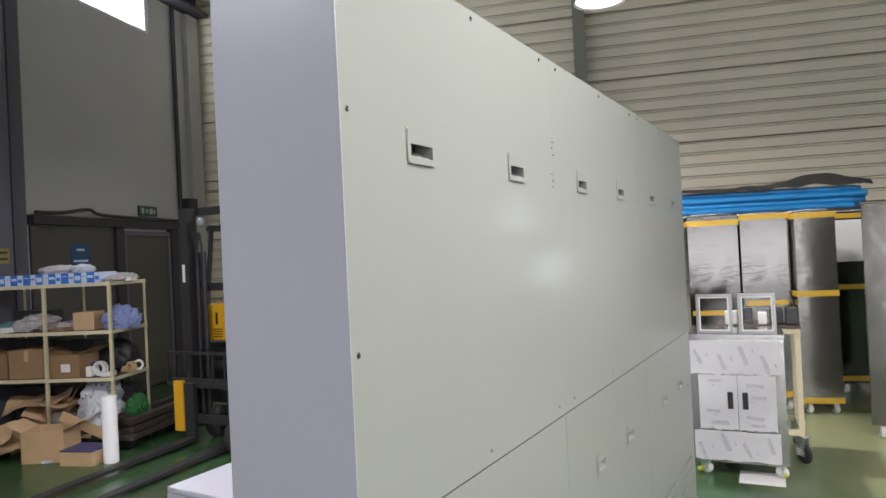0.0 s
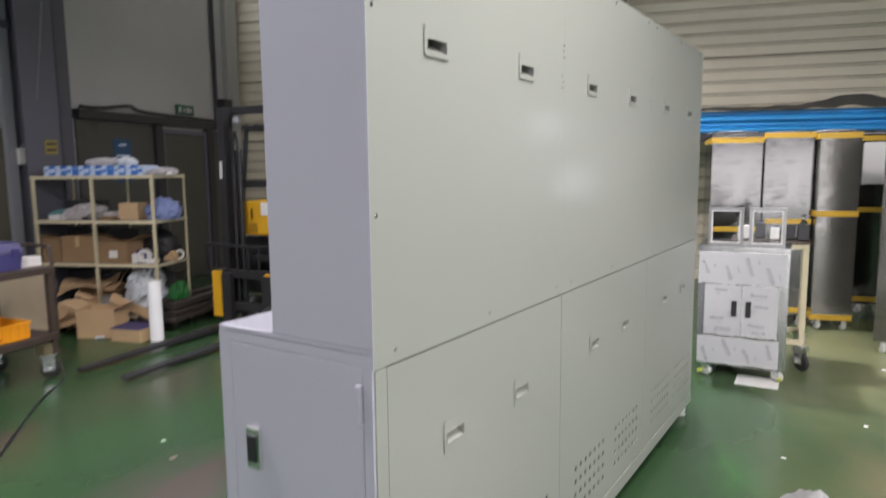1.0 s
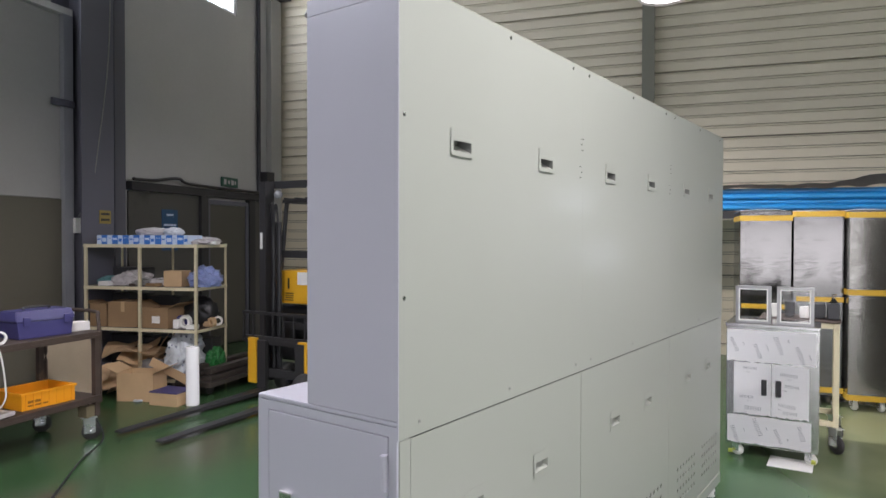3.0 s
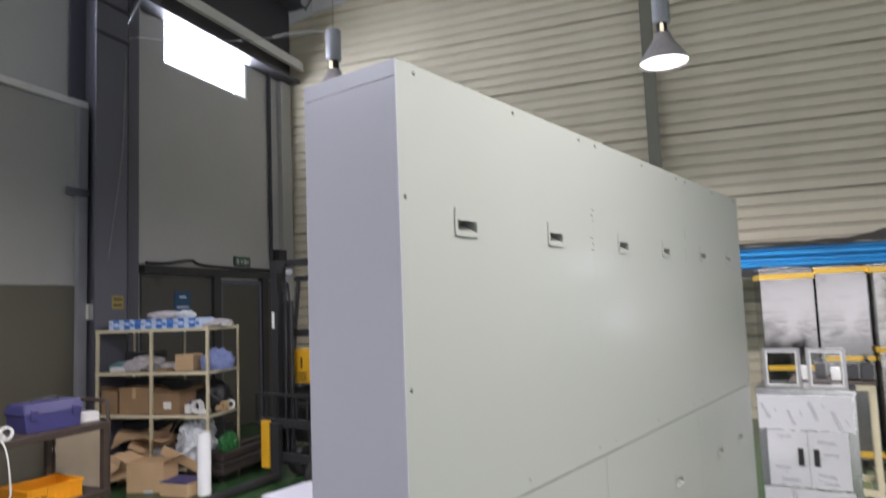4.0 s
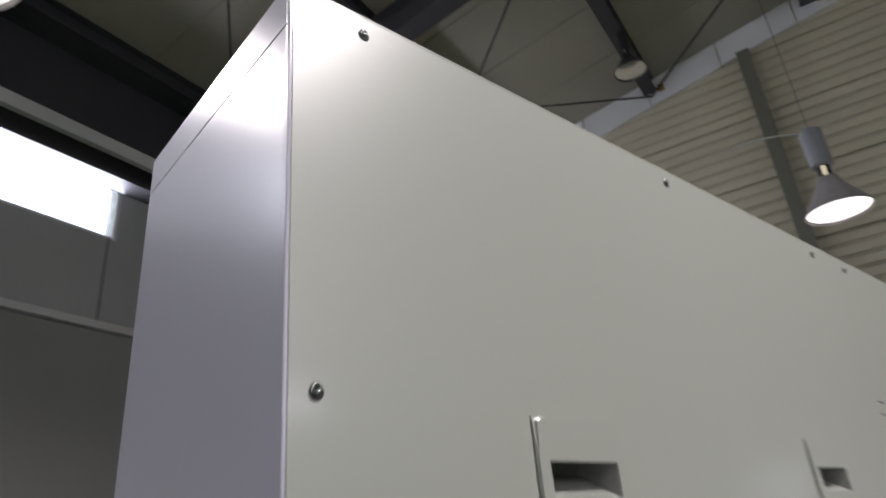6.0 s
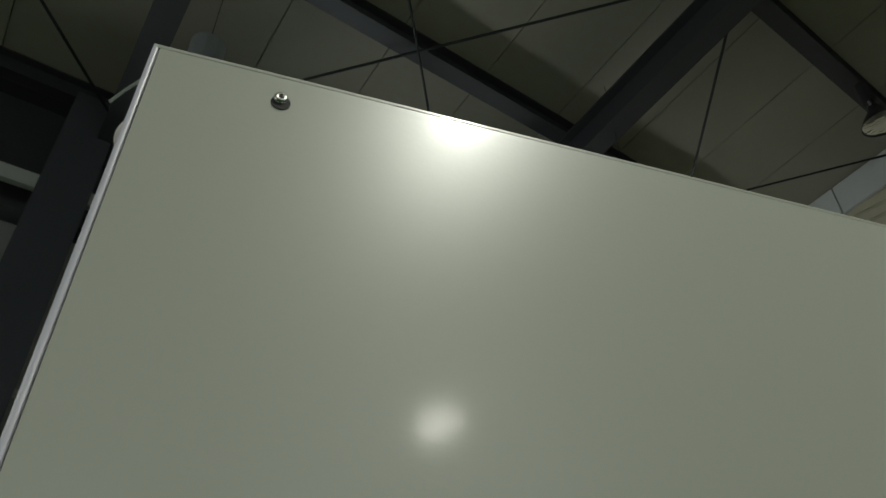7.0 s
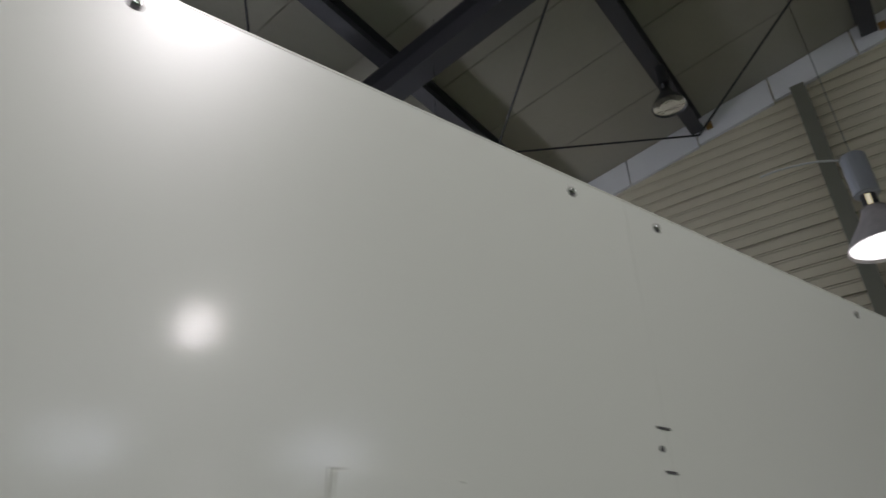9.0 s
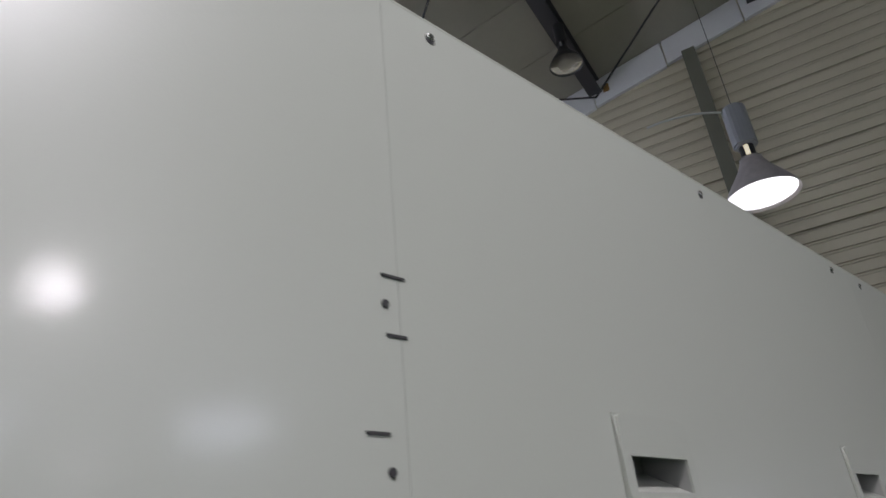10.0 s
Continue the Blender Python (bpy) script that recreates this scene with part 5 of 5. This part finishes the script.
# ---- forklift and pallet truck ----
def stacker():
    m = pose(2.74, 3.95, 0, 0, 0, 7) @ Matrix.Scale(0.89, 4)    # forks point to local -x
    t = thing("forklift", m, "black and yellow forklift with lowered forks", "forklift")
    for y in (0.27, -0.27):
        bm = bmesh.new()
        vs = box(bm, -1.42, 0.32, y - 0.06, y + 0.06, 0.03, 0.075)
        for v in vs:
            if v.co.x < -1.0:
                v.co.z = 0.03 + (v.co.z - 0.03) * 0.35
                v.co.y = y + (v.co.y - y) * 0.75
        box(bm, 0.29, 0.34, y - 0.06, y + 0.06, 0.075, 0.6)
        part("fork", bm, STEEL_DARK, t, "worn black fork")
    bm = bmesh.new()
    for z in (0.2, 0.55):
        box(bm, 0.34, 0.39, -0.55, 0.55, z, z + 0.09, 0.004)
    part("carriage", bm, STEEL_DARK, t)
    for z in (0.57, 0.88):
        box_part("guard_rail", t, STEEL_DARK, (0.335, 0.36, -0.6, 0.6, z, z + 0.03))
    for k in range(9):
        y = -0.59 + k * 0.1475
        box_part("guard_bar", t, STEEL_DARK, (0.34, 0.355, y - 0.008, y + 0.008, 0.6, 0.88))
    for y in (0.38, -0.38):
        bm = bmesh.new()
        box(bm, 0.42, 0.56, y - 0.05, y - 0.035, 0.12, 2.35)
        box(bm, 0.42, 0.44, y - 0.035, y + 0.04, 0.12, 2.35)
        box(bm, 0.54, 0.56, y - 0.035, y + 0.04, 0.12, 2.35)
        part("mast_rail", bm, STEEL_DARK, t)
    box_part("sticker", t, PAPER, (0.414, 0.4185, 0.37, 0.405, 1.6, 1.78))
    for z in (0.7, 1.5, 2.28):
        box_part("mast_crossbar", t, STEEL_DARK, (0.57, 0.62, -0.43, 0.43, z, z + 0.08))
    bm = bmesh.new()
    for y in (0.28, 0.2):
        rod(bm, (0.5, y, 0.2), (0.5, y, 1.9), 0.03, 12)
        tube(bm, curve_points([(0.48, y + 0.06, 0.4), (0.48, y + 0.07, 1.6), (0.5, y + 0.05, 2.1), (0.53, y + 0.02, 1.7)]), 0.012)
    part("lift_cylinder", bm, BLACK, t)
    bm = bmesh.new()
    lathe(bm, [(0.0005, -0.02), (0.04, -0.01), (0.05, 0.02), (0.03, 0.05), (0.0005, 0.055)], 14, pose(0.5, 0.2, 2.2, 0, -90))
    part("headlight", bm, BALLAST, t, "round dull grey headlight", True)
    for y in (0.42, -0.3):
        bm = bmesh.new()
        box(bm, 0.3, 0.42, y - 0.06, y + 0.06, 0.12, 0.62, 0.01)
        part("yellow_leg", bm, YELLOW, t, "yellow painted upright")
    bm = bmesh.new()
    box(bm, 0.75, 1.8, -0.5, 0.5, 0.3, 0.95, 0.05)
    part("body", bm, BLACK, t, "dark truck body")
    bm = bmesh.new()
    box(bm, 0.62, 1.0, -0.5, 0.3, 0.98, 1.36, 0.03)
    cowl = part("cowl", bm, YELLOW, t, "yellow cowl with a paper note")
    box_part("note", cowl, PAPER, (0.614, 0.619, -0.14, 0.04, 1.2, 1.34))
    bm = bmesh.new()
    for k in range(4):
        box(bm, 0.614, 0.619, 0.1, 0.22, 1.02 + 0.025 * k, 1.03 + 0.025 * k)
    box(bm, 0.612, 0.62, 0.16, 0.18, 1.15, 1.27)
    part("grille", bm, BLACK, cowl)
    for x in (0.75, 1.75):
        for y in (-0.45, 0.45):
            bm = bmesh.new()
            rod(bm, (x, y, 0.95), (x + 0.1, y * 0.9, 2.15), 0.025, 10)
            part("guard_post", bm, STEEL_DARK, t)
    roof = box_part("overhead_guard", t, STEEL_DARK, (0.8, 1.9, -0.43, 0.43, 2.13, 2.17))
    for k in range(6):
        box_part("guard_slat", roof, STEEL_DARK, (0.8, 1.9, -0.4 + 0.16 * k - 0.01, -0.4 + 0.16 * k + 0.01, 2.17, 2.19))
    for k, y in enumerate((-0.2, -0.13, -0.06, 0.01)):
        bm = bmesh.new()
        rod(bm, (0.8, y, 1.3), (0.76, y, 1.5), 0.008, 8)
        bmesh.ops.create_uvsphere(bm, u_segments=10, v_segments=6, radius=0.018, matrix=pose(0.76, y, 1.5))
        part("lever", bm, BLACK, t)
    for x, r, sides in ((0.2, 0.16, (-0.42,)), (0.62, 0.16, (0.2,)), (1.6, 0.18, (-0.5, 0.5))):
        for y in sides:
            bm = bmesh.new()
            lathe(bm, [(r * 0.5, -0.05), (r * 0.93, -0.055), (r, -0.035), (r, 0.035), (r * 0.93, 0.055), (r * 0.5, 0.05)], 24, pose(x, y, r, 90))
            tyre = part("wheel", bm, RUBBER, t, "black rubber tyre", True)
            bm = bmesh.new()
            lathe(bm, [(0.001, -0.03), (r * 0.2, -0.045), (r * 0.5, -0.03), (r * 0.5, 0.03), (0.001, 0.03)], 20, pose(x, y, r, 90))
            part("rim", bm, STEEL_LILAC, tyre, "", True)
    # pallet truck between rack and forklift
    p = thing("pallet_truck", B @ pose(4.36, 3.66, 0) @ Matrix.Scale(0.88, 4), "dark worn steel pallet truck parked beside the rack", "pallet truck")
    for v in (0.0, 0.28):
        bm = bmesh.new()
        box(bm, -0.55, 0.55, v - 0.07, v + 0.07, 0.16, 0.21, 0.008)
        part("fork", bm, PALLET, p)
    for s in (-0.48, 0.48):
        bm = bmesh.new()
        rod(bm, (s, 0.0, 0.07), (s, 0.28, 0.07), 0.068, 14)
        part("roller", bm, RUBBER, p)
    for v in (0.02, 0.26):
        box_part("frame_bar", p, PALLET, (-0.5, 0.6, v - 0.05, v + 0.05, 0.225, 0.29), 0.008)
    box_part("crossbeam", p, PALLET, (-0.6, 0.6, -0.1, 0.38, 0.1, 0.155), 0.01)


stacker()


# ---- bench trolley ----
def bench():
    m = pose(1.363, 4.078, 0, 0, 0, 14.5) @ Matrix.Scale(0.9, 4)
    t = thing("bench_trolley", m, "rusty brown steel bench trolley with two decks", "trolley")
    L, D = 2.1, 0.75
    for z, nm in ((0.345, "lower_deck"), (0.885, "upper_deck")):
        bm = bmesh.new()
        box(bm, -L, 0, 0, D, z, z + 0.03, 0.003)
        box(bm, -L, 0, 0, 0.04, z - 0.022, z)
        box(bm, -L, 0, D - 0.04, D, z - 0.022, z)
        part(nm, bm, RUST, t, "worn rusty deck")
    for x in (-0.05, -L + 0.01):
        for y in (0.02, D - 0.06):
            bm = bmesh.new()
            box(bm, x, x + 0.045, y, y + 0.045, 0.2, 0.885)
            part("leg", bm, RUST, t)
    box_part("middle_leg", t, RUST, (-1.05, -0.97, D - 0.09, D - 0.03, 0.375, 0.885))
    bm = bmesh.new()
    tube(bm, curve_points([(0.02, 0.05, 0.3), (0.02, 0.05, 0.8), (0.03, 0.08, 1.02), (0.1, 0.2, 1.06), (0.1, 0.55, 1.06), (0.03, 0.67, 1.02), (0.02, 0.7, 0.8), (0.02, 0.7, 0.3)]), 0.016)
    part("push_handle", bm, RUST, t)
    for x in (-0.08, -1.05):
        for y in (0.08, D - 0.08):
            bm = bmesh.new()
            box(bm, x - 0.05, x + 0.05, y - 0.05, y + 0.05, 0.2, 0.295)
            part("castor_bracket", bm, BRASS, t)
            castor(t, x, y, 0.2, 0.075, RUBBER, 150, 0.04)
    # tool box on the upper deck
    tb = thing("toolbox", m @ pose(-0.40, 0.25, 0.915, 0, 0, -6), "purple plastic toolbox with a ridged lid on the bench", "toolbox")
    bm = bmesh.new()
    vs = box(bm, -0.225, 0.225, -0.13, 0.13, 0, 0.135, 0.008)
    for v in vs:
        v.co.x *= 0.93 + 0.5 * v.co.z
    part("tub", bm, PURPLE, tb)
    bm = bmesh.new()
    vs = box(bm, -0.238, 0.238, -0.145, 0.145, 0.137, 0.215)
    for v in vs:
        if v.co.z > 0.2:
            v.co.x *= 0.93
            v.co.y *= 0.75
    bmesh.ops.bevel(bm, geom=bm.edges[:], offset=0.008, segments=2, affect="EDGES")
    part("lid", bm, PURPLE, tb)
    bm = bmesh.new()
    tube(bm, curve_points([(-0.1, 0, 0.21), (-0.09, 0, 0.232), (0.09, 0, 0.232), (0.1, 0, 0.21)]), 0.009)
    part("handle", bm, BLACK, tb)
    for x in (-0.16, 0.16):
        box_part("clasp", tb, PURPLE, (x - 0.025, x + 0.025, -0.155, -0.14, 0.1, 0.17), 0.003)

    def put(name, bm, mat, x, y, z, yaw, label, cat, group="", smooth=False):
        return solid(name, bm, mat, m @ pose(x, y, z, 0, 0, yaw), label, cat, group, smooth=smooth)

    bm = bmesh.new()
    box(bm, -0.09, 0.09, -0.06, 0.06, 0, 0.075, 0.004)
    put("small_box", bm, PAPER, -0.07, 0.22, 0.915, -8, "small white carton beside the toolbox", "box")
    for k, (x, y, s3, mat, lab) in enumerate(((-1.0, 0.3, (0.16, 0.16, 0.13), BLACK, "tangled dark cables and parts"), (-1.25, 0.4, (0.2, 0.16, 0.16), BLACK, "black power tool case"), (-0.95, 0.12, (0.12, 0.1, 0.05), PALE_BAG, "small clear plastic bag"), (-1.45, 0.2, (0.16, 0.14, 0.06), PAPER, "heap of white papers"))):
        bm = bmesh.new()
        blob(bm, (0, 0, s3[2] * 0.7), s3, 0.35, 6, k + 20.0, 4, 0.0)
        put("parts_heap", bm, mat, x, y, 0.916, 0, lab + " on the bench", "parts", "bench clutter", True)
    bm = bmesh.new()
    box(bm, -0.13, 0.13, -0.04, 0.04, 0, 0.045, 0.006)
    put("power_strip", bm, WHITE_PLASTIC, -0.98, 0.06, 0.916, 5, "white power strip on the bench edge", "power strip")
    bm = bmesh.new()
    tube(bm, curve_points([(-1.1, 0.06, 0.95), (-0.98, 0.02, 0.97), (-0.9, -0.03, 0.9), (-0.86, -0.04, 0.65), (-0.86, -0.02, 0.5), (-0.92, 0.1, 0.39), (-1.02, 0.2, 0.388)]), 0.006)
    put("white_cable", bm, WHITE_PLASTIC, 0, 0, 0, 0, "white cable hanging from the bench", "cable", smooth=True)
    bm = bmesh.new()
    lathe(bm, [(0.035, -0.01), (0.05, -0.01), (0.05, 0.01), (0.035, 0.01), (0.035, -0.01)], 20, pose(0, 0, 0.05, 90))
    put("white_ring", bm, WHITE_PLASTIC, -0.83, 0.06, 0.916, -10, "white plastic ring leaning on the toolbox", "ring")
    # crate on the lower deck
    c = thing("crate", m @ pose(-0.42, 0.24, 0.377, 0, 0, -4), "orange plastic stacking crate on the lower deck", "crate")
    w, d, h = 0.215, 0.17, 0.13
    bm = bmesh.new()
    box(bm, -w, w, -d, d, 0, 0.006)
    for a in ((-w, w, -d, -d + 0.006), (-w, w, d - 0.006, d), (-w, -w + 0.006, -d + 0.006, d - 0.006), (w - 0.006, w, -d + 0.006, d - 0.006)):
        box(bm, *a, 0.006, h)
    part("shell", bm, ORANGE, c)
    bm = bmesh.new()
    for a in ((-w - 0.012, w + 0.012, -d - 0.012, -d + 0.004), (-w - 0.012, w + 0.012, d - 0.004, d + 0.012), (-w - 0.012, -w + 0.004, -d + 0.004, d - 0.004), (w - 0.004, w + 0.012, -d + 0.004, d - 0.004)):
        box(bm, *a, h - 0.014, h + 0.004, 0.003)
    part("rim", bm, ORANGE, c)
    for k in range(7):
        x = -w + 0.03 + k * (2 * w - 0.06) / 6
        box_part("rib", c, ORANGE, (x - 0.004, x + 0.004, -d - 0.008, -d, 0.01, h - 0.014))
    bars(c, "label_bar", material("dark_print", (0.25, 0.1, 0.01), 0.6), [(-0.17, 0.05, 0.1, 0.02), (-0.17, 0.025, 0.16, 0.012)], pose(0, -d - 0.0005, 0))
    for k, (x, y, mat, lab) in enumerate(((-0.95, 0.3, BLACK, "dark folded sheet"), (-0.92, 0.12, PALE_BAG, "flat bag of white parts"), (-1.3, 0.25, PAPER, "stack of pale papers"))):
        bm = bmesh.new()
        box(bm, -0.17, 0.17, -0.12, 0.12, 0, 0.02 + 0.01 * k, 0.004)
        bmesh.ops.subdivide_edges(bm, edges=bm.edges[:], cuts=3, use_grid_fill=True)
        crumple(bm, 0.006, 9, k * 3.0)
        put("folded_sheet", bm, mat, x, y, 0.383, 10 * k, lab + " on the lower deck", "papers", "bench clutter")
    # boards leaning behind
    for u, v, w, h, mat, lab in ((2.83, 4.48, 0.62, 0.74, BOARD, "pale brown board leaning on the wall behind the bench"), (2.31, 4.57, 0.6, 0.85, WALL_LOW, "brown board leaning on the wall behind the bench")):
        bm = bmesh.new()
        box(bm, 0, w, 0, 0.02, 0, h, 0.002, m=pose(0, 0, 0.006, -9))
        solid("leaning_board", bm, mat, B @ pose(u, v, 0) @ Matrix.Scale(0.88, 4), lab, "board", "boards")


bench()


# ---- loose things on the floor ----
def floor_bits():
    bm = bmesh.new()
    tube(bm, curve_points([(1.28, 4.13, 0.27), (1.35, 4.04, 0.02), (1.0, 3.66, 0.008), (0.6, 3.14, 0.008), (0.27, 2.72, 0.008), (0.03, 2.5, 0.008), (-0.22, 2.31, 0.008), (-0.68, 2.14, 0.008), (-1.4, 2.2, 0.008)]), 0.007)
    solid("floor_cable", bm, BLACK, pose(0, 0, 0), "black cable lying across the green floor", "cable", smooth=True)
    bm = bmesh.new()
    tube(bm, curve_points([(0.32, 3.82, 0.008), (0.43, 3.83, 0.01), (0.54, 3.97, 0.03), (0.5, 4.03, 0.05), (0.41, 3.94, 0.02), (0.3, 3.8, 0.008)]), 0.008)
    solid("white_cable", bm, WHITE_PLASTIC, pose(0, 0, 0), "loop of white cable on the floor", "cable", smooth=True)
    rng = random.Random(8)
    yellow = material("pale_yellow_paper", (0.75, 0.70, 0.42), 0.7)
    for k, (x, y, s, mat, lab) in enumerate(((-0.018, 1.926, 0.05, yellow, "crumpled pale yellow paper"), (-0.164, 2.104, 0.03, BLACK, "small black clip"), (0.931, 2.136, 0.022, BRASS, "small brown scrap"), (1.04, 2.38, 0.012, PAPER, "tiny white scrap"), (0.732, 1.591, 0.012, PAPER, "tiny white scrap"), (1.014, 1.753, 0.013, PAPER, "tiny white scrap"), (3.3, -0.9, 0.018, PAPER, "tiny white scrap"), (4.6, -1.0, 0.018, PAPER, "tiny white scrap"), (1.9, -0.35, 0.012, PAPER, "tiny white scrap"), (2.6, -0.55, 0.011, PAPER, "tiny white scrap"))):
        bm = bmesh.new()
        bmesh.ops.create_grid(bm, x_segments=5, y_segments=4, size=s)
        for v in bm.verts:
            v.co.y *= 0.6
            v.co.z = 0.002 + abs(noise.noise(v.co * (1.4 / s) + Vector((k, 0, 0)))) * s * 0.5
        bmesh.ops.solidify(bm, geom=bm.faces[:], thickness=0.001)
        solid("floor_scrap", bm, mat, pose(x, y, 0.001, 0, 0, rng.uniform(0, 180)), lab + " on the green floor", "scrap", "floor scraps")
    # crumpled white film and a dark box near the camera's feet
    folds = ((0.0, 0.11, 0.41, 0.5, 0.95, 25), (0.06, 0.02, 0.36, 0.7, 0.8, -30), (-0.2, 0.19, 0.34, 0.42, 1.5, -18), (-0.33, 0.27, 0.25, 0.7, 1.7, -28), (0.28, -0.12, 0.29, 0.8, 0.55, 40), (-0.12, -0.16, 0.27, 0.9, 0.5, 15), (0.05, -0.33, 0.28, 0.6, 0.8, -40), (0.3, -0.36, 0.24, 0.7, 0.7, 10), (0.22, 0.18, 0.2, 0.8, 0.7, 70), (-0.28, 0.02, 0.22, 0.9, 1.1, 50))

    def fold_height(x, y):
        best = -1.0
        for cx, cy, h, a, b, turn in folds:
            c, s = math.cos(math.radians(turn)), math.sin(math.radians(turn))
            p, q = (x - cx) * c + (y - cy) * s, -(x - cx) * s + (y - cy) * c
            best = max(best, h * 0.86 - a * abs(p) - b * abs(q) - 0.35 * (p * p + q * q))
        w = Vector((x * 5, y * 5, 2))
        return best + 0.025 * noise.noise(w) - 0.03 * abs(noise.noise(w * 2.1)) + 0.008 * noise.noise(w * 6)

    bm = bmesh.new()
    turns, steps = 120, 44
    reach = []
    for k in range(turns):
        a, r = 2 * math.pi * k / turns, 0.05
        while fold_height(0.05 + r * math.cos(a), -0.1 + r * math.sin(a)) > 0.006 and r < 0.75:
            r += 0.006
        reach.append(r)
    reach = [sum(reach[(k + d) % turns] for d in (-1, 0, 1)) / 3 for k in range(turns)]
    rings = []
    for i in range(1, steps + 1):
        ring = []
        for k in range(turns):
            a, r = 2 * math.pi * k / turns, reach[k] * i / steps
            x, y = 0.05 + r * math.cos(a), -0.1 + r * math.sin(a)
            ring.append(bm.verts.new((x, y, max(fold_height(x, y), 0.004))))
        rings.append(ring)
    for p, q in zip(rings, rings[1:]):
        for k in range(turns):
            bm.faces.new((p[k], p[(k + 1) % turns], q[(k + 1) % turns], q[k]))
    bm.faces.new(rings[0])
    bmesh.ops.solidify(bm, geom=bm.faces[:], thickness=0.002)
    pack = thing("packing_film", pose(1.57, -0.87, 0), "crumpled white packing film with faint print lying on the floor", "packing")
    part("sheet", bm, PACKING, pack, "", True)
    bm = bmesh.new()
    for cx, cy, turn, letters in ((-0.3, 0.12, 60, 4), (-0.27, 0.06, 75, 3), (-0.2, 0.09, 50, 3), (-0.1, -0.26, 80, 4), (0.1, -0.04, 65, 2)):
        for q in range(letters):
            x, y = cx + 0.022 * q * math.cos(math.radians(turn)), cy + 0.022 * q * math.sin(math.radians(turn))
            z = max(fold_height(x, y), 0.004)
            dx = fold_height(x + 0.01, y) - fold_height(x - 0.01, y)
            dy = fold_height(x, y + 0.01) - fold_height(x, y - 0.01)
            tilt = Vector((-dx / 0.02, -dy / 0.02, 1)).to_track_quat("Z", "Y").to_matrix().to_4x4()
            box(bm, -0.007, 0.007, -0.0025, 0.0025, 0.001, 0.004, m=Matrix.Translation((x, y, z)) @ tilt @ pose(0, 0, 0, 0, 0, turn + 70))
    tagged(part("print", bm, FILM_PRINT, pack, "faint grey print"), kind="stuff")
    b = thing("dark_box", pose(0.93, -1.115, 0, 0, 0, 8), "closed dark equipment box beside the packing film", "box")
    box_part("box_body", b, STEEL_DARK, (-0.2, 0.2, -0.25, 0.25, 0.0, 0.225), 0.008)
    box_part("lid", b, STEEL_DARK, (-0.205, 0.205, -0.255, 0.255, 0.228, 0.25), 0.006)


floor_bits()


# ---- signs on the window wall ----
def signs():
    s = thing("exit_sign", B @ pose(6.66, EAVE - 0.001, 2.27), "small green exit sign above the door", "sign")
    box_part("plate", s, SIGN_GREEN, (-0.18, 0.18, -0.03, 0, 0, 0.135), 0.004)
    for x, z, w, h in ((-0.14, 0.03, 0.05, 0.075), (-0.05, 0.04, 0.04, 0.05), (0.02, 0.03, 0.06, 0.07), (0.1, 0.04, 0.03, 0.05)):
        box_part("symbol_bar", s, PALE_BAG, (x, x + w, -0.0325, -0.031, z, z + h))
    p = thing("poster", B @ pose(5.43, EAVE - 0.031, 1.37), "blue safety poster on the wall behind the rack", "poster")
    box_part("sheet", p, SIGN_BLUE, (-0.14, 0.14, -0.006, 0, 0, 0.52))
    for z, w in ((0.44, 0.12), (0.31, 0.22), (0.2, 0.2)):
        box_part("text_bar", p, PALE_BOX, (-w / 2, w / 2, -0.0085, -0.007, z, z + 0.025))
    y = thing("column_label", B @ pose(4.04, EAVE - 0.421, 1.68), "yellow warning label on the steel column", "label")
    box_part("plate", y, SIGN_YELLOW, (-0.075, 0.075, -0.004, 0, 0, 0.14))
    for z in (0.09, 0.03):
        box_part("text_bar", y, STEEL_DARK, (-0.055, 0.055, -0.0062, -0.0045, z, z + 0.022))
    bm = bmesh.new()
    tube(bm, curve_points([(4.76, EAVE - 0.1, 2.225), (5.1, EAVE - 0.1, 2.235), (5.5, EAVE - 0.11, 2.29), (5.8, EAVE - 0.1, 2.235), (7.3, EAVE - 0.1, 2.225)]), 0.02)
    solid("wall_cable", bm, BLACK, B, "black cable bundle along the wall rail", "cable", smooth=True)


signs()
